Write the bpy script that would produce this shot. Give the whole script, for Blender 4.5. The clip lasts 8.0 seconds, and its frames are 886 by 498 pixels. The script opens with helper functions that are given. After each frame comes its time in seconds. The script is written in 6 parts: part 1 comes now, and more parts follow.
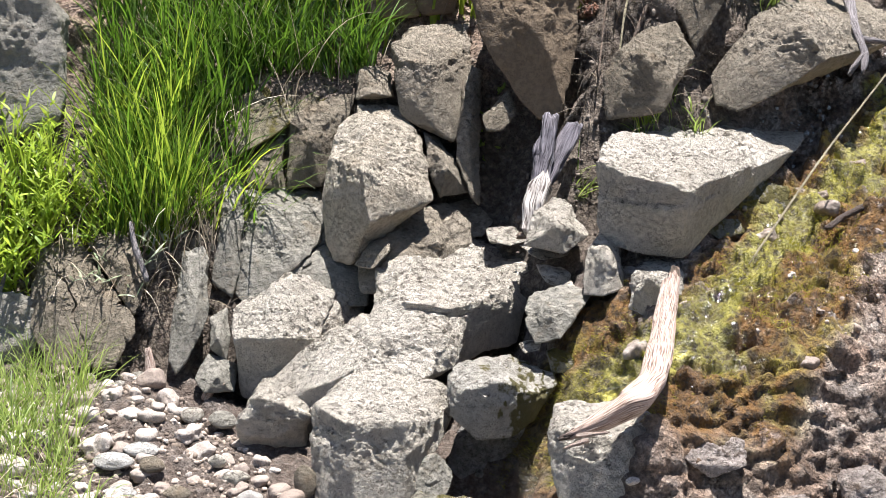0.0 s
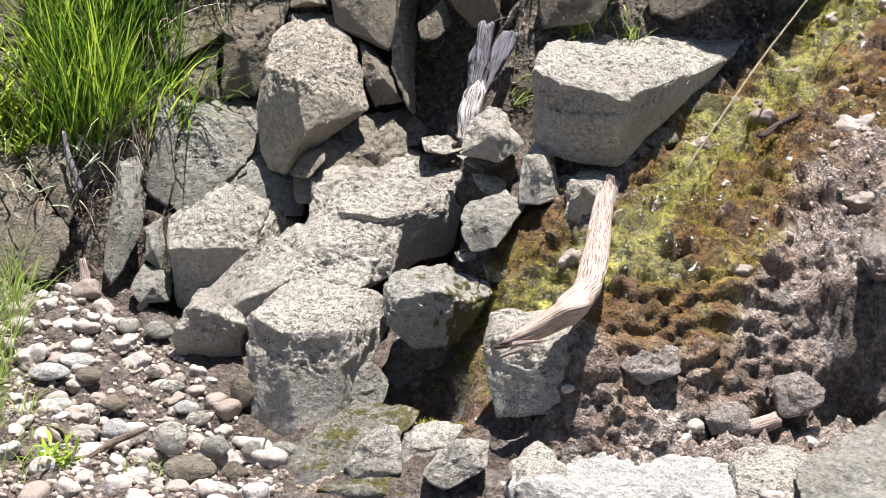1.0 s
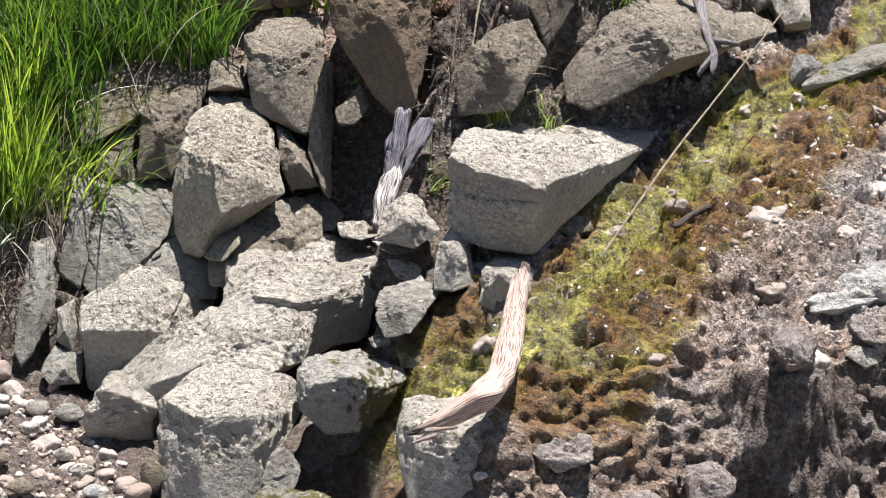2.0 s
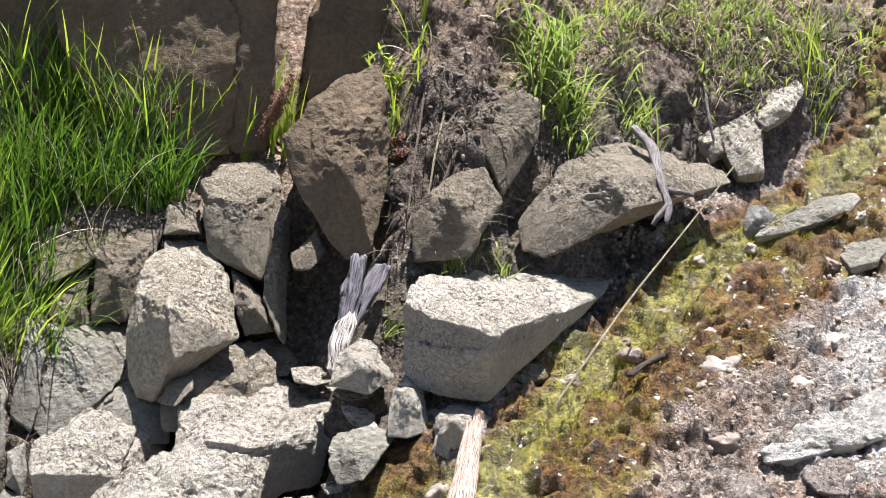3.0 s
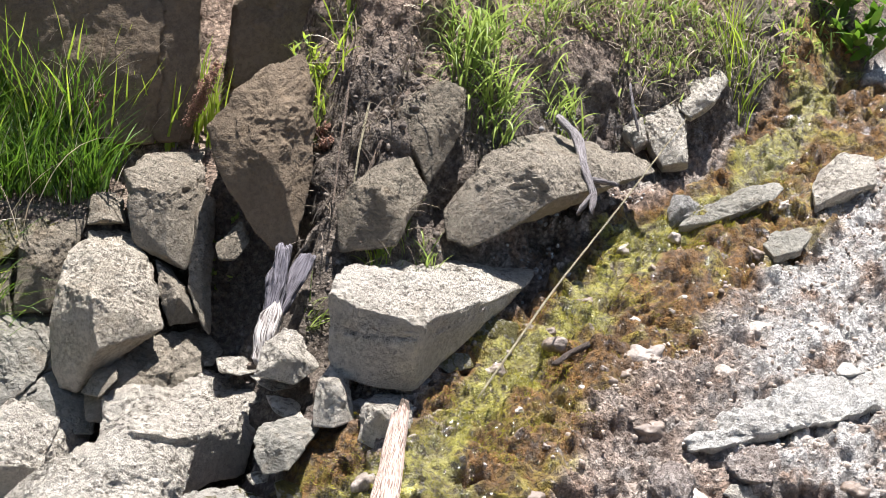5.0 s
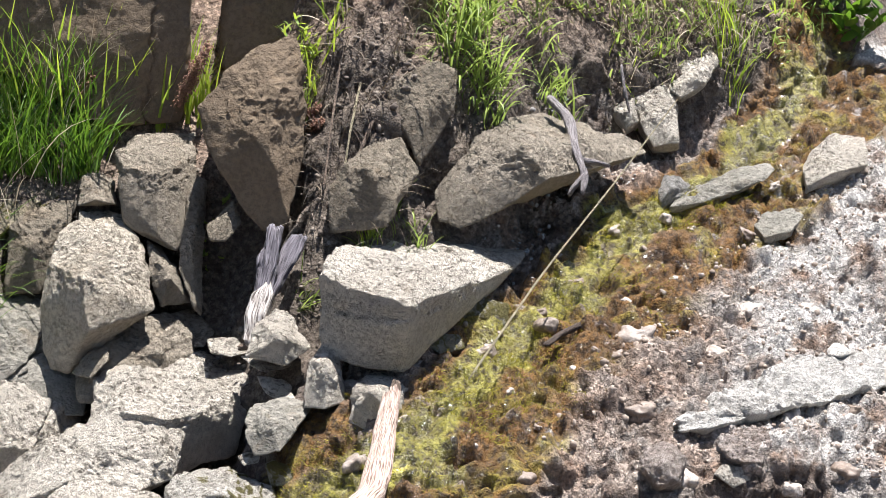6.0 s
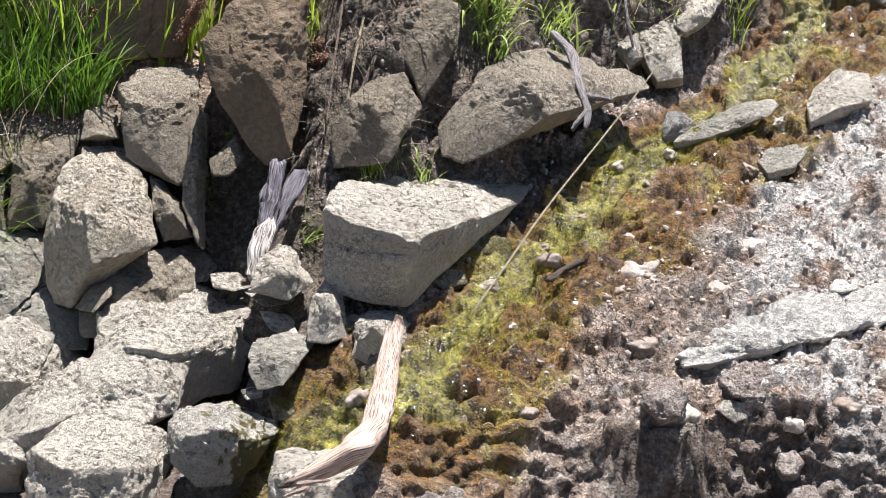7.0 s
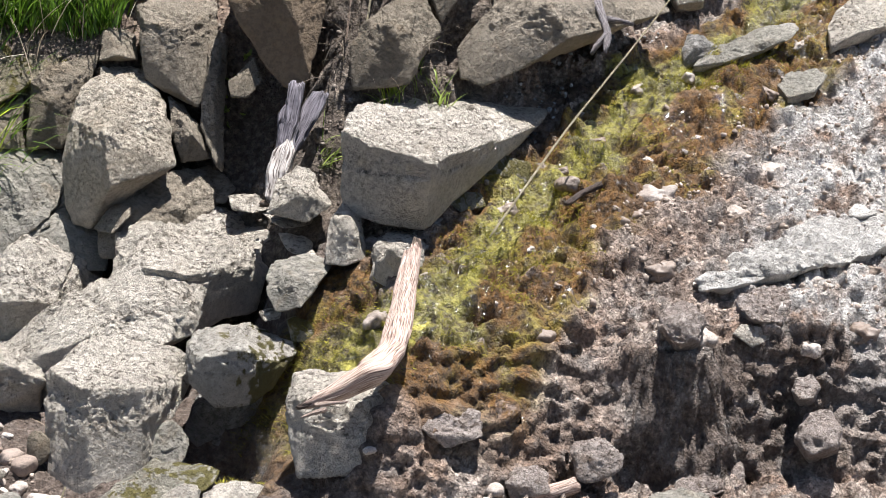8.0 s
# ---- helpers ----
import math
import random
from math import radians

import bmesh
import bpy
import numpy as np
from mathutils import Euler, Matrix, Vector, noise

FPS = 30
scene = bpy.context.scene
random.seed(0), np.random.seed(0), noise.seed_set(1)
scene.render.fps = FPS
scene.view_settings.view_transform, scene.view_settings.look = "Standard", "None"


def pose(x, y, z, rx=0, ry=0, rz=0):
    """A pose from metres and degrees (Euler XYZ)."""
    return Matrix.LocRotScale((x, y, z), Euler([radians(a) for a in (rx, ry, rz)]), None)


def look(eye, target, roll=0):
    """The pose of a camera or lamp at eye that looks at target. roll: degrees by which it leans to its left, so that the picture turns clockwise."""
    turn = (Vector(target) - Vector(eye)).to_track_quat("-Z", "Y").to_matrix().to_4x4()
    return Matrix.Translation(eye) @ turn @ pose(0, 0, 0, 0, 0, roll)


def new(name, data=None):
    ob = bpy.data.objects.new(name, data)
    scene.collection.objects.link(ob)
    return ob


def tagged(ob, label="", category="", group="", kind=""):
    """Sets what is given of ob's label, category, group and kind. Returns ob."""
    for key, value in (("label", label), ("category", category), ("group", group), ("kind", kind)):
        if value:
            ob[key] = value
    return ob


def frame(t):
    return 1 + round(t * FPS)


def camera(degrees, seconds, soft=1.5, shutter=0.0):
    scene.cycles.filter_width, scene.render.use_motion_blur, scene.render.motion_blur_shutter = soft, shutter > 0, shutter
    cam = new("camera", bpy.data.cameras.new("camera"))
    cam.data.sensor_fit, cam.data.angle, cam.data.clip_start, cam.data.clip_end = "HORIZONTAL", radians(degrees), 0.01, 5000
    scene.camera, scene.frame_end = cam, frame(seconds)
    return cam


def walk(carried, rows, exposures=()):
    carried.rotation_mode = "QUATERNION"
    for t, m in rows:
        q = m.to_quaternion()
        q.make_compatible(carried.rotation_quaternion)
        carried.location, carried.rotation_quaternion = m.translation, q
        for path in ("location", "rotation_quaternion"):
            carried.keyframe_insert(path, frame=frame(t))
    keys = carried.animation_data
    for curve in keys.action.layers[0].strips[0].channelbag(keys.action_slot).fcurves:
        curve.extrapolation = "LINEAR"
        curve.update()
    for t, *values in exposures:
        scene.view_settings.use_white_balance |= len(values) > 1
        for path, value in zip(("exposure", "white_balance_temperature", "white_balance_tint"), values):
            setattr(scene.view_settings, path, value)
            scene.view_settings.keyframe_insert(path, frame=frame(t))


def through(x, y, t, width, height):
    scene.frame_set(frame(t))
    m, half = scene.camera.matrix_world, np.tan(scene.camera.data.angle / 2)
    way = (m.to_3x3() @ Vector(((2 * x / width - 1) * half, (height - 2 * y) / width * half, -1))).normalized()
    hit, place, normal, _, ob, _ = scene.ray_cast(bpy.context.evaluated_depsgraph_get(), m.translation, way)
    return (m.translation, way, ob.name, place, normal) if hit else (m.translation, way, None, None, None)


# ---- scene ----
cam = camera(24.0, 8.0, soft=0.45)
EYE = 2.0
# seconds, yaw, pitch, roll of a hand-held camera that turns where it stands
PATH = [
    (0.0, 0.000, -14.000, 0.000), (0.5, -0.558, -14.630, 0.107), (1.0, -1.840, -16.490, 0.312),
    (1.5, -2.737, -16.227, 0.699), (2.0, -4.225, -14.090, 1.702), (2.2, -4.785, -12.728, 2.127),
    (3.3, -5.491, -9.875, 2.604), (3.5, -5.792, -9.942, 2.605), (4.0, -6.342, -10.124, 2.657),
    (4.5, -7.045, -10.199, 2.716), (5.8, -7.650, -10.325, 2.887), (6.0, -7.708, -10.722, 2.861),
    (6.5, -7.792, -11.314, 3.000), (7.0, -7.719, -12.502, 2.985), (7.5, -7.323, -14.676, 2.887),
    (8.0, -7.322, -14.650, 3.199),
]
walk(cam, [(t, pose(0, 0, EYE, 90 + pitch, 0, yaw) @ pose(0, 0, 0, 0, 0, roll)) for t, yaw, pitch, roll in PATH],
     exposures=[(t, e, 6150, 12) for t, e in ((0.0, 1.55), (0.5, 1.52), (1.5, 1.34), (2.0, 1.40), (3.5, 1.56), (7.0, 1.44), (8.0, 1.32))])

# ---- daylight ----
SUN_UP, SUN_TURN = 82.0, 48.0     # height of the sun, and its turn from straight ahead to the right
world = bpy.data.worlds.new("sky")
scene.world = world
world.use_nodes = True
sky = world.node_tree.nodes.new("ShaderNodeTexSky")
sky.sky_type, sky.sun_disc = "NISHITA", False
sky.sun_elevation, sky.sun_rotation = radians(SUN_UP), radians(SUN_TURN)
back = world.node_tree.nodes["Background"]
back.inputs["Strength"].default_value = 0.05
world.node_tree.links.new(sky.outputs["Color"], back.inputs["Color"])
sun = new("sun", bpy.data.lights.new("sun", "SUN"))
sun.data.energy, sun.data.angle, sun.data.color = 5.0, radians(0.5), (1.0, 0.955, 0.89)
su, st = radians(SUN_UP), radians(SUN_TURN)
SUN_DIR = Vector((math.cos(su) * math.sin(st), math.cos(su) * math.cos(st), math.sin(su)))
sun.matrix_world = look(SUN_DIR * 30, (0, 0, 0))

# ---- noise and the lie of the land ----
def hashed(ix, iy, iz, seed):
    n = (ix.astype(np.int64) * 374761393 + iy.astype(np.int64) * 668265263 + iz.astype(np.int64) * 2147483647 + seed * 1274126177) & 0xFFFFFFFF
    n = ((n ^ (n >> 13)) * 1274126177) & 0xFFFFFFFF
    n = ((n ^ (n >> 15)) * 2246822519) & 0xFFFFFFFF
    return ((n ^ (n >> 16)) & 0xFFFF) / 65535.0


def soft_noise(p, seed=0):
    """Smooth value noise, -1 to 1, at the points p (n x 3)."""
    i = np.floor(p).astype(np.int64)
    f = p - i
    f = f * f * f * (f * (f * 6 - 15) + 10)
    out = 0.0
    for a in (0, 1):
        for b in (0, 1):
            for c in (0, 1):
                w = (f[:, 0] if a else 1 - f[:, 0]) * (f[:, 1] if b else 1 - f[:, 1]) * (f[:, 2] if c else 1 - f[:, 2])
                out = out + w * hashed(i[:, 0] + a, i[:, 1] + b, i[:, 2] + c, seed)
    return out * 2 - 1


def fbm(p, scale, octaves=4, seed=0, gain=0.5):
    out, amp, q = 0.0, 1.0, p / scale
    for k in range(octaves):
        out = out + amp * soft_noise(q + 17.3 * k, seed + k)
        q, amp = q * 2.03, amp * gain
    return out


def cells(p, scale, seed=0):
    """Distance to the nearest of scattered points (in cells), and that point's own random number."""
    q = p / scale
    i = np.floor(q).astype(np.int64)
    best, own = np.full(len(p), 9.0), np.zeros(len(p))
    for a in (-1, 0, 1):
        for b in (-1, 0, 1):
            for c in (-1, 0, 1):
                j = i + (a, b, c)
                jx, jy, jz = j[:, 0], j[:, 1], j[:, 2]
                px = np.stack([jx + hashed(jx, jy, jz, seed), jy + hashed(jx, jy, jz, seed + 1), jz + hashed(jx, jy, jz, seed + 2)], 1)
                d = np.linalg.norm(px - q, axis=1)
                own = np.where(d < best, hashed(jx, jy, jz, seed + 3), own)
                best = np.minimum(best, d)
    return best, own


def ease(v):
    v = np.clip(v, 0.0, 1.0)
    return v * v * (3 - 2 * v)


def land(x, y):
    """Height of the ground: a pebble flat, a sloping stream bed above a low cliff, and the bank behind."""
    side = ease((x - 0.22) / 0.50)
    flat = np.where(y < 5.0, 0.02 * (y - 5.0), 0.10 * (y - 5.0))
    low = np.interp(x, [0.40, 0.84, 1.06, 1.20, 1.42, 1.54], [4.82, 4.96, 5.10, 5.17, 5.12, 5.22])
    lip = np.interp(x, [0.52, 0.69, 0.95, 1.12, 1.22, 1.40, 1.54, 1.89], [4.98, 5.12, 5.28, 5.29, 5.22, 5.18, 5.36, 5.46])
    slope = 0.36 * np.clip((y - low) / (lip - low), 0, 1) + 0.34 * np.maximum(0, y - lip)
    heap = 0.24 * ease((y - 5.2) / 0.6) * np.exp(-((x - 0.35) / 0.16) ** 2) * (y < 6.3)
    z = flat * (1 - side) + slope * side + heap
    foot = 5.95 + 0.81 * np.maximum(0, x - 0.5) + 0.30 * ease((x - 1.0) / 0.4)
    rise = np.maximum(0, y - foot)
    bank = np.where(rise < 2.0, 1.05 * rise, 2.1 + 0.25 * (rise - 2.0))
    far = np.maximum(0, np.hypot(x, y - 6) - 9)
    dip = 0.28 * np.exp(-((x + 0.2) / 0.32) ** 2) * ease((y - 5.9) / 0.25) * ease((6.62 - y) / 0.3)
    dip = dip + 0.16 * np.exp(-((x - 0.10) / 0.11) ** 2 - ((y - 5.24) / 0.14) ** 2)
    return np.minimum(z, 2.5) + bank * ease(rise / 0.15) * np.exp(-far / 60) - dip

# ---- materials ----
def material(name):
    m = bpy.data.materials.new(name)
    m.use_nodes = True
    nt = m.node_tree
    bsdf = nt.nodes["Principled BSDF"]

    def node(kind, values=(), **settings):
        n = nt.nodes.new(kind)
        if kind == "ShaderNodeTexNoise":
            n.noise_dimensions = "3D"
        for key, v in settings.items():
            if key == "operation":
                n.operation = v
            elif key == "feature":
                n.feature = v
            elif key == "attribute_name":
                n.attribute_name = v
            elif key == "data_type":
                n.data_type = v
            elif key == "blend_type":
                n.blend_type = v
        for key, v in dict(values).items():
            if isinstance(v, bpy.types.NodeSocket):
                nt.links.new(v, n.inputs[key])
            else:
                n.inputs[key].default_value = v
        return n

    def ramp(fac, stops):
        n = node("ShaderNodeValToRGB", {"Fac": fac})
        e = n.color_ramp.elements
        while len(e) < len(stops):
            e.new(0.5)
        for el, (p, c) in zip(e, stops):
            el.position = p
            el.color = (c, c, c, 1) if isinstance(c, (int, float)) else (*c, 1)
        return n.outputs["Color"]

    def mix(fac, a, b, how="MIX"):
        n = node("ShaderNodeMixRGB", blend_type=how)
        for key, v in (("Fac", fac), ("Color1", a), ("Color2", b)):
            if isinstance(v, bpy.types.NodeSocket):
                nt.links.new(v, n.inputs[key])
            elif isinstance(v, (int, float)):
                n.inputs[key].default_value = v
            else:
                n.inputs[key].default_value = (*v, 1)
        return n.outputs["Color"]

    def math_(op, a, b=0.0):
        return node("ShaderNodeMath", {0: a, 1: b}, operation=op).outputs[0]

    def noise_(scale, detail=4.0, rough=0.6, vector=None, distort=0.0):
        v = {"Scale": scale, "Detail": detail, "Roughness": rough, "Distortion": distort}
        if vector:
            v["Vector"] = vector
        return node("ShaderNodeTexNoise", v).outputs["Fac"]

    def link(a, key):
        nt.links.new(a, bsdf.inputs[key])

    def bump(height, strength, distance, normal=None):
        v = {"Height": height, "Strength": strength, "Distance": distance}
        if normal:
            v["Normal"] = normal
        return node("ShaderNodeBump", v).outputs["Normal"]

    return m, bsdf, node, ramp, mix, math_, noise_, link, bump


def rock_mat(name, light, mid, dark, speck=0.5, relief=1.0, moss=0.0, stain=0.4):
    m, bsdf, node, ramp, mix, math_, noise_, link, bump = material(name)
    pos = node("ShaderNodeNewGeometry").outputs["Position"]
    wide = noise_(5.0, 5, 0.6, pos)
    fine = noise_(60.0, 5, 0.7, pos)
    grain = noise_(210.0, 3, 0.65, pos)
    col = mix(ramp(wide, [(0.35, 0.0), (0.68, 1.0)]), mid, light)
    col = mix(math_("MULTIPLY", ramp(fine, [(0.42, 1.0), (0.56, 0.0)]), stain), col, dark)
    # a weathered skin: shallow pits and short fissures, more of them on the upper faces
    face_up = node("ShaderNodeSeparateXYZ", {0: node("ShaderNodeNewGeometry").outputs["Normal"]}).outputs["Z"]
    thick = math_("MULTIPLY", ramp(noise_(6.0, 3, 0.6, pos), [(0.36, 0.35), (0.58, 1.0)]), ramp(face_up, [(0.0, 0.25), (0.55, 1.0)]))
    lying = node("ShaderNodeMapping", {"Vector": pos, "Rotation": (0.3, 0.5, 0.2), "Scale": (0.9, 1.0, 1.25)}).outputs[0]
    pock = noise_(62.0, 5, 0.66, lying, 0.5)
    pits = math_("MULTIPLY", ramp(pock, [(0.38, 1.0), (0.49, 0.0)]), thick)
    col = mix(math_("MULTIPLY", pits, speck), col, dark)
    mica = ramp(noise_(300.0, 2, 0.5, pos), [(0.33, 1.0), (0.41, 0.0)])
    col = mix(math_("MULTIPLY", mica, 0.45), col, dark)
    # rusty streaks of old water
    rust = noise_(9.0, 4, 0.6, pos, 1.5)
    col = mix(math_("MULTIPLY", ramp(rust, [(0.56, 0.0), (0.72, 1.0)]), stain * 0.7), col, (0.30, 0.20, 0.11))
    if moss:
        nz = node("ShaderNodeSeparateXYZ", {0: node("ShaderNodeNewGeometry").outputs["Normal"]}).outputs["X"]
        where = math_("ADD", math_("MULTIPLY", noise_(14.0, 5, 0.65, pos), 1.0), math_("MULTIPLY", nz, 0.38))
        grow = math_("MULTIPLY", ramp(where, [(0.66 - moss * 0.3, 0.0), (0.74 - moss * 0.3, 1.0)]), 0.9)
        green = mix(noise_(90.0, 3, 0.6, pos), (0.055, 0.048, 0.012), (0.16, 0.135, 0.03))
        col = mix(grow, col, green)
    link(col, "Base Color")
    bsdf.inputs["Roughness"].default_value = 0.88
    bsdf.inputs["Specular IOR Level"].default_value = 0.25
    worn = math_("MULTIPLY", noise_(34.0, 4, 0.6, lying, 0.6), ramp(face_up, [(0.0, 0.3), (0.6, 1.0)]))
    n1 = bump(worn, 0.9 * relief, 0.022)
    n1 = bump(math_("MULTIPLY", ramp(pock, [(0.34, 0.0), (0.56, 1.0)]), thick), 1.0 * relief, 0.016, n1)
    n2 = bump(grain, 0.9 * relief, 0.009, n1)
    link(n2, "Normal")
    return m


MATS = {
    "pale": rock_mat("pale granite", (0.71, 0.645, 0.55), (0.54, 0.485, 0.405), (0.095, 0.08, 0.062), 0.9, 1.4, 0, 0.22),
    "white": rock_mat("chalky white stone", (0.60, 0.575, 0.53), (0.46, 0.435, 0.395), (0.20, 0.18, 0.155), 0.45, 0.9, 0, 0.2),
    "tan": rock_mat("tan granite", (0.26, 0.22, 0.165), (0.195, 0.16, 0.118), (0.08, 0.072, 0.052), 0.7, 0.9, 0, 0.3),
    "grey": rock_mat("grey weathered granite", (0.31, 0.287, 0.245), (0.235, 0.217, 0.18), (0.09, 0.09, 0.072), 0.6, 0.7, 0, 0.3),
    "dark": rock_mat("wet dark stone", (0.44, 0.42, 0.39), (0.28, 0.265, 0.24), (0.05, 0.048, 0.045), 0.9, 1.3),
    # brown granite made darker: the shade these boulders stand in is in its colour
    "brown": rock_mat("brown granite darkened for shade", (0.20, 0.15, 0.10), (0.14, 0.104, 0.068), (0.08, 0.058, 0.04), 0.6, 0.6, 0, 0.4),
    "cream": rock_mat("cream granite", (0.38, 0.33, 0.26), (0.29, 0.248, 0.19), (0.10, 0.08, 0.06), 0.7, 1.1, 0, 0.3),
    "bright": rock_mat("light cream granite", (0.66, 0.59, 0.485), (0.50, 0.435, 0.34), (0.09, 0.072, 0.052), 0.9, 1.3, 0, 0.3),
    "mud": rock_mat("crusted brown tufa", (0.54, 0.475, 0.43), (0.42, 0.35, 0.305), (0.12, 0.085, 0.065), 0.9, 1.6, 0, 0.4),
    "mossy": rock_mat("moss-grown wet stone", (0.36, 0.34, 0.28), (0.25, 0.23, 0.18), (0.08, 0.07, 0.05), 0.7, 1.1, 0.55),
    "mossed": rock_mat("granite with moss", (0.60, 0.565, 0.50), (0.46, 0.425, 0.365), (0.10, 0.085, 0.066), 0.9, 1.3, 0.10, 0.25),
    "mossy_tan": rock_mat("tan granite under thin moss", (0.27, 0.235, 0.16), (0.20, 0.17, 0.115), (0.08, 0.07, 0.045), 0.7, 0.9, 0.45, 0.3),
}

# ---- ground ----
def mesh_from(name, verts, faces, mat, smooth=True):
    me = bpy.data.meshes.new(name)
    me.from_pydata([tuple(v) for v in verts], [], faces)
    if mat:
        me.materials.append(mat)
    if smooth:
        me.polygons.foreach_set("use_smooth", [True] * len(me.polygons))
    me.update()
    return me


def line_reach(x, y, line):
    """Distance in plan from a polyline, and how far along it the nearest place is (0 to 1)."""
    best, along = np.full(np.shape(x), 99.0), np.zeros(np.shape(x))
    n = len(line) - 1
    for i in range(n):
        (ax, ay), (bx, by) = line[i], line[i + 1]
        t = np.clip(((x - ax) * (bx - ax) + (y - ay) * (by - ay)) / ((bx - ax) ** 2 + (by - ay) ** 2), 0, 1)
        d = np.hypot(x - ax - t * (bx - ax), y - ay - t * (by - ay))
        along = np.where(d < best, (i + t) / n, along)
        best = np.minimum(best, d)
    return best, along


STREAM = [(2.55, 8.0), (1.97, 7.14), (1.59, 6.74), (1.25, 6.25), (1.05, 6.05), (0.86, 5.73), (0.66, 5.31), (0.39, 5.43), (0.27, 5.4), (0.26, 5.28), (0.13, 5.14), (-0.21, 4.7)]


def zones(x, y):
    """Wetness, moss and soil of the ground."""
    d, s = line_reach(x, y, STREAM)
    p = np.stack([x, y, 0 * x], 1)
    wob = 0.06 * fbm(p, 0.15, 3, 40)
    wet = 1 - ease((d + wob - 0.02) / 0.10)
    line = sorted(STREAM)
    far_side = y > np.interp(x, [q[0] for q in line], [q[1] for q in line])
    reach = np.where(far_side & (s < 0.6), 2.6 * d, d)
    moss = 1 - ease((reach + wob - 0.16 - 0.16 * ease((0.75 - s) / 0.4)) / 0.10)
    foot = 5.95 + 0.81 * np.maximum(0, x - 0.5) + 0.30 * ease((x - 1.0) / 0.4)
    soil = ease((y - foot + 0.05 - 0.12 * ease((x - 0.80) / 0.2) + wob) / 0.12)
    return wet, moss, soil


def knobs(p, scale, seed, big=0.35):
    """Round stones half sunk in the ground: their height over it in cells, and each one's own number."""
    d, own = cells(p, scale, seed)
    return np.sqrt(np.maximum(0, (0.28 + big * own) ** 2 - d * d)), own


def relief(x, y):
    """Small lumps of the ground over land(), how stony it is there, each stone's own number, and the hollows."""
    p = np.stack([x, y, land(x, y)], 1)
    wet, moss, soil = zones(x, y)
    side = ease((x - 0.25) / 0.4)
    p = p + 0.012 * np.stack([soft_noise(p / 0.03, 61), soft_noise(p / 0.03, 62), soft_noise(p / 0.03, 63)], 1)
    k2, o2 = knobs(p, 0.060, 9)
    k3, o3 = knobs(p, 0.024, 13)
    h2, h3 = 0.022 * k2 * (o2 > 0.72) * (0.4 + 0.6 * side), 0.010 * k3 * (o3 > 0.5)
    lumps = 0.55 * np.maximum(h2, h3) * (1 - 0.75 * soil) * (1 - 0.85 * moss * side)
    stone = np.where(h2 > h3, o2, o3)
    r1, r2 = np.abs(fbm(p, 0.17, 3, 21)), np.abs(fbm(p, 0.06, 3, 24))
    ridged = 0.040 * (0.45 - r1) + 0.038 * (0.40 - r2) + 0.018 * fbm(p, 0.026, 3, 27)
    d, s = line_reach(x, y, STREAM)
    bed = (1 - ease((d - 0.02) / 0.14)) * side
    z = 0.05 * fbm(p, 0.45, 4, 3) + 0.010 * fbm(p, 0.06, 4, 8)
    z = z + lumps + ridged * (0.25 + 0.75 * side) * (1 - 0.4 * soil) + 0.05 * soil * fbm(p, 0.2, 3, 12) - (0.03 + 0.09 * ease((s - 0.5) / 0.2)) * bed
    calm = 1 - 0.6 * moss * side
    z = z * calm + moss * side * (0.050 * np.maximum(0, fbm(p, 0.16, 2, 51)) + 0.042 * np.abs(fbm(p, 0.07, 2, 54)) - 0.012)
    step = (land(x, y) + 0.05 * fbm(p, 0.22, 3, 33)) / 0.055
    part = step - np.floor(step)
    z = z + (0.020 + 0.022 * moss) * (ease((part - 0.60) / 0.30) - part) * side * (1 - soil)
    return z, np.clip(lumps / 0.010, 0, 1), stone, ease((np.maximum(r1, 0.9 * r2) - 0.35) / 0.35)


def spread(lo, hi, step, reach):
    """Even steps from lo to hi, then ever wider ones out to reach."""
    inner = list(np.arange(lo, hi + step / 2, step))
    grow, d = [], step
    while d < reach:
        d *= 1.22
        grow.append(d)
    return np.array([lo - g for g in reversed(grow)] + inner + [hi + g for g in grow])


gx, gy = spread(-1.55, 2.6, 0.009, 400), spread(4.5, 8.0, 0.009, 400)
gy = np.sort(np.concatenate([gy, np.arange(4.8045, 5.42, 0.009)]))
X, Y = np.meshgrid(gx, gy)
x, y = X.ravel(), Y.ravel()
near = ease((3.5 - np.maximum(np.abs(x - 0.5), np.abs(y - 6.4))) / 1.0)
bumps, stony, stone, hollow = relief(x, y)
e = 0.02
slope_x, slope_y = (land(x + e, y) - land(x - e, y)) / (2 * e), (land(x, y + e) - land(x, y - e)) / (2 * e)
up = 1 / np.sqrt(1 + slope_x ** 2 + slope_y ** 2)
bumps = bumps * (0.45 + 0.55 * up)
z = land(x, y) + near * bumps * up
nx, ny = len(gx), len(gy)
me = bpy.data.meshes.new("ground")
i = np.arange((ny - 1) * (nx - 1))
a = (i // (nx - 1)) * nx + i % (nx - 1)
quads = np.stack([a, a + 1, a + nx + 1, a + nx], 1)
me.vertices.add(nx * ny)
me.vertices.foreach_set("co", np.stack([x - near * bumps * up * slope_x, y - near * bumps * up * slope_y, z], 1).ravel())
me.loops.add(4 * len(quads))
me.loops.foreach_set("vertex_index", quads.ravel())
me.polygons.add(len(quads))
me.polygons.foreach_set("loop_start", 4 * np.arange(len(quads)))
me.polygons.foreach_set("use_smooth", np.ones(len(quads), bool))
me.update(calc_edges=True)
wet, moss, soil = zones(x, y)
side = ease((x - 0.15) / 0.5)
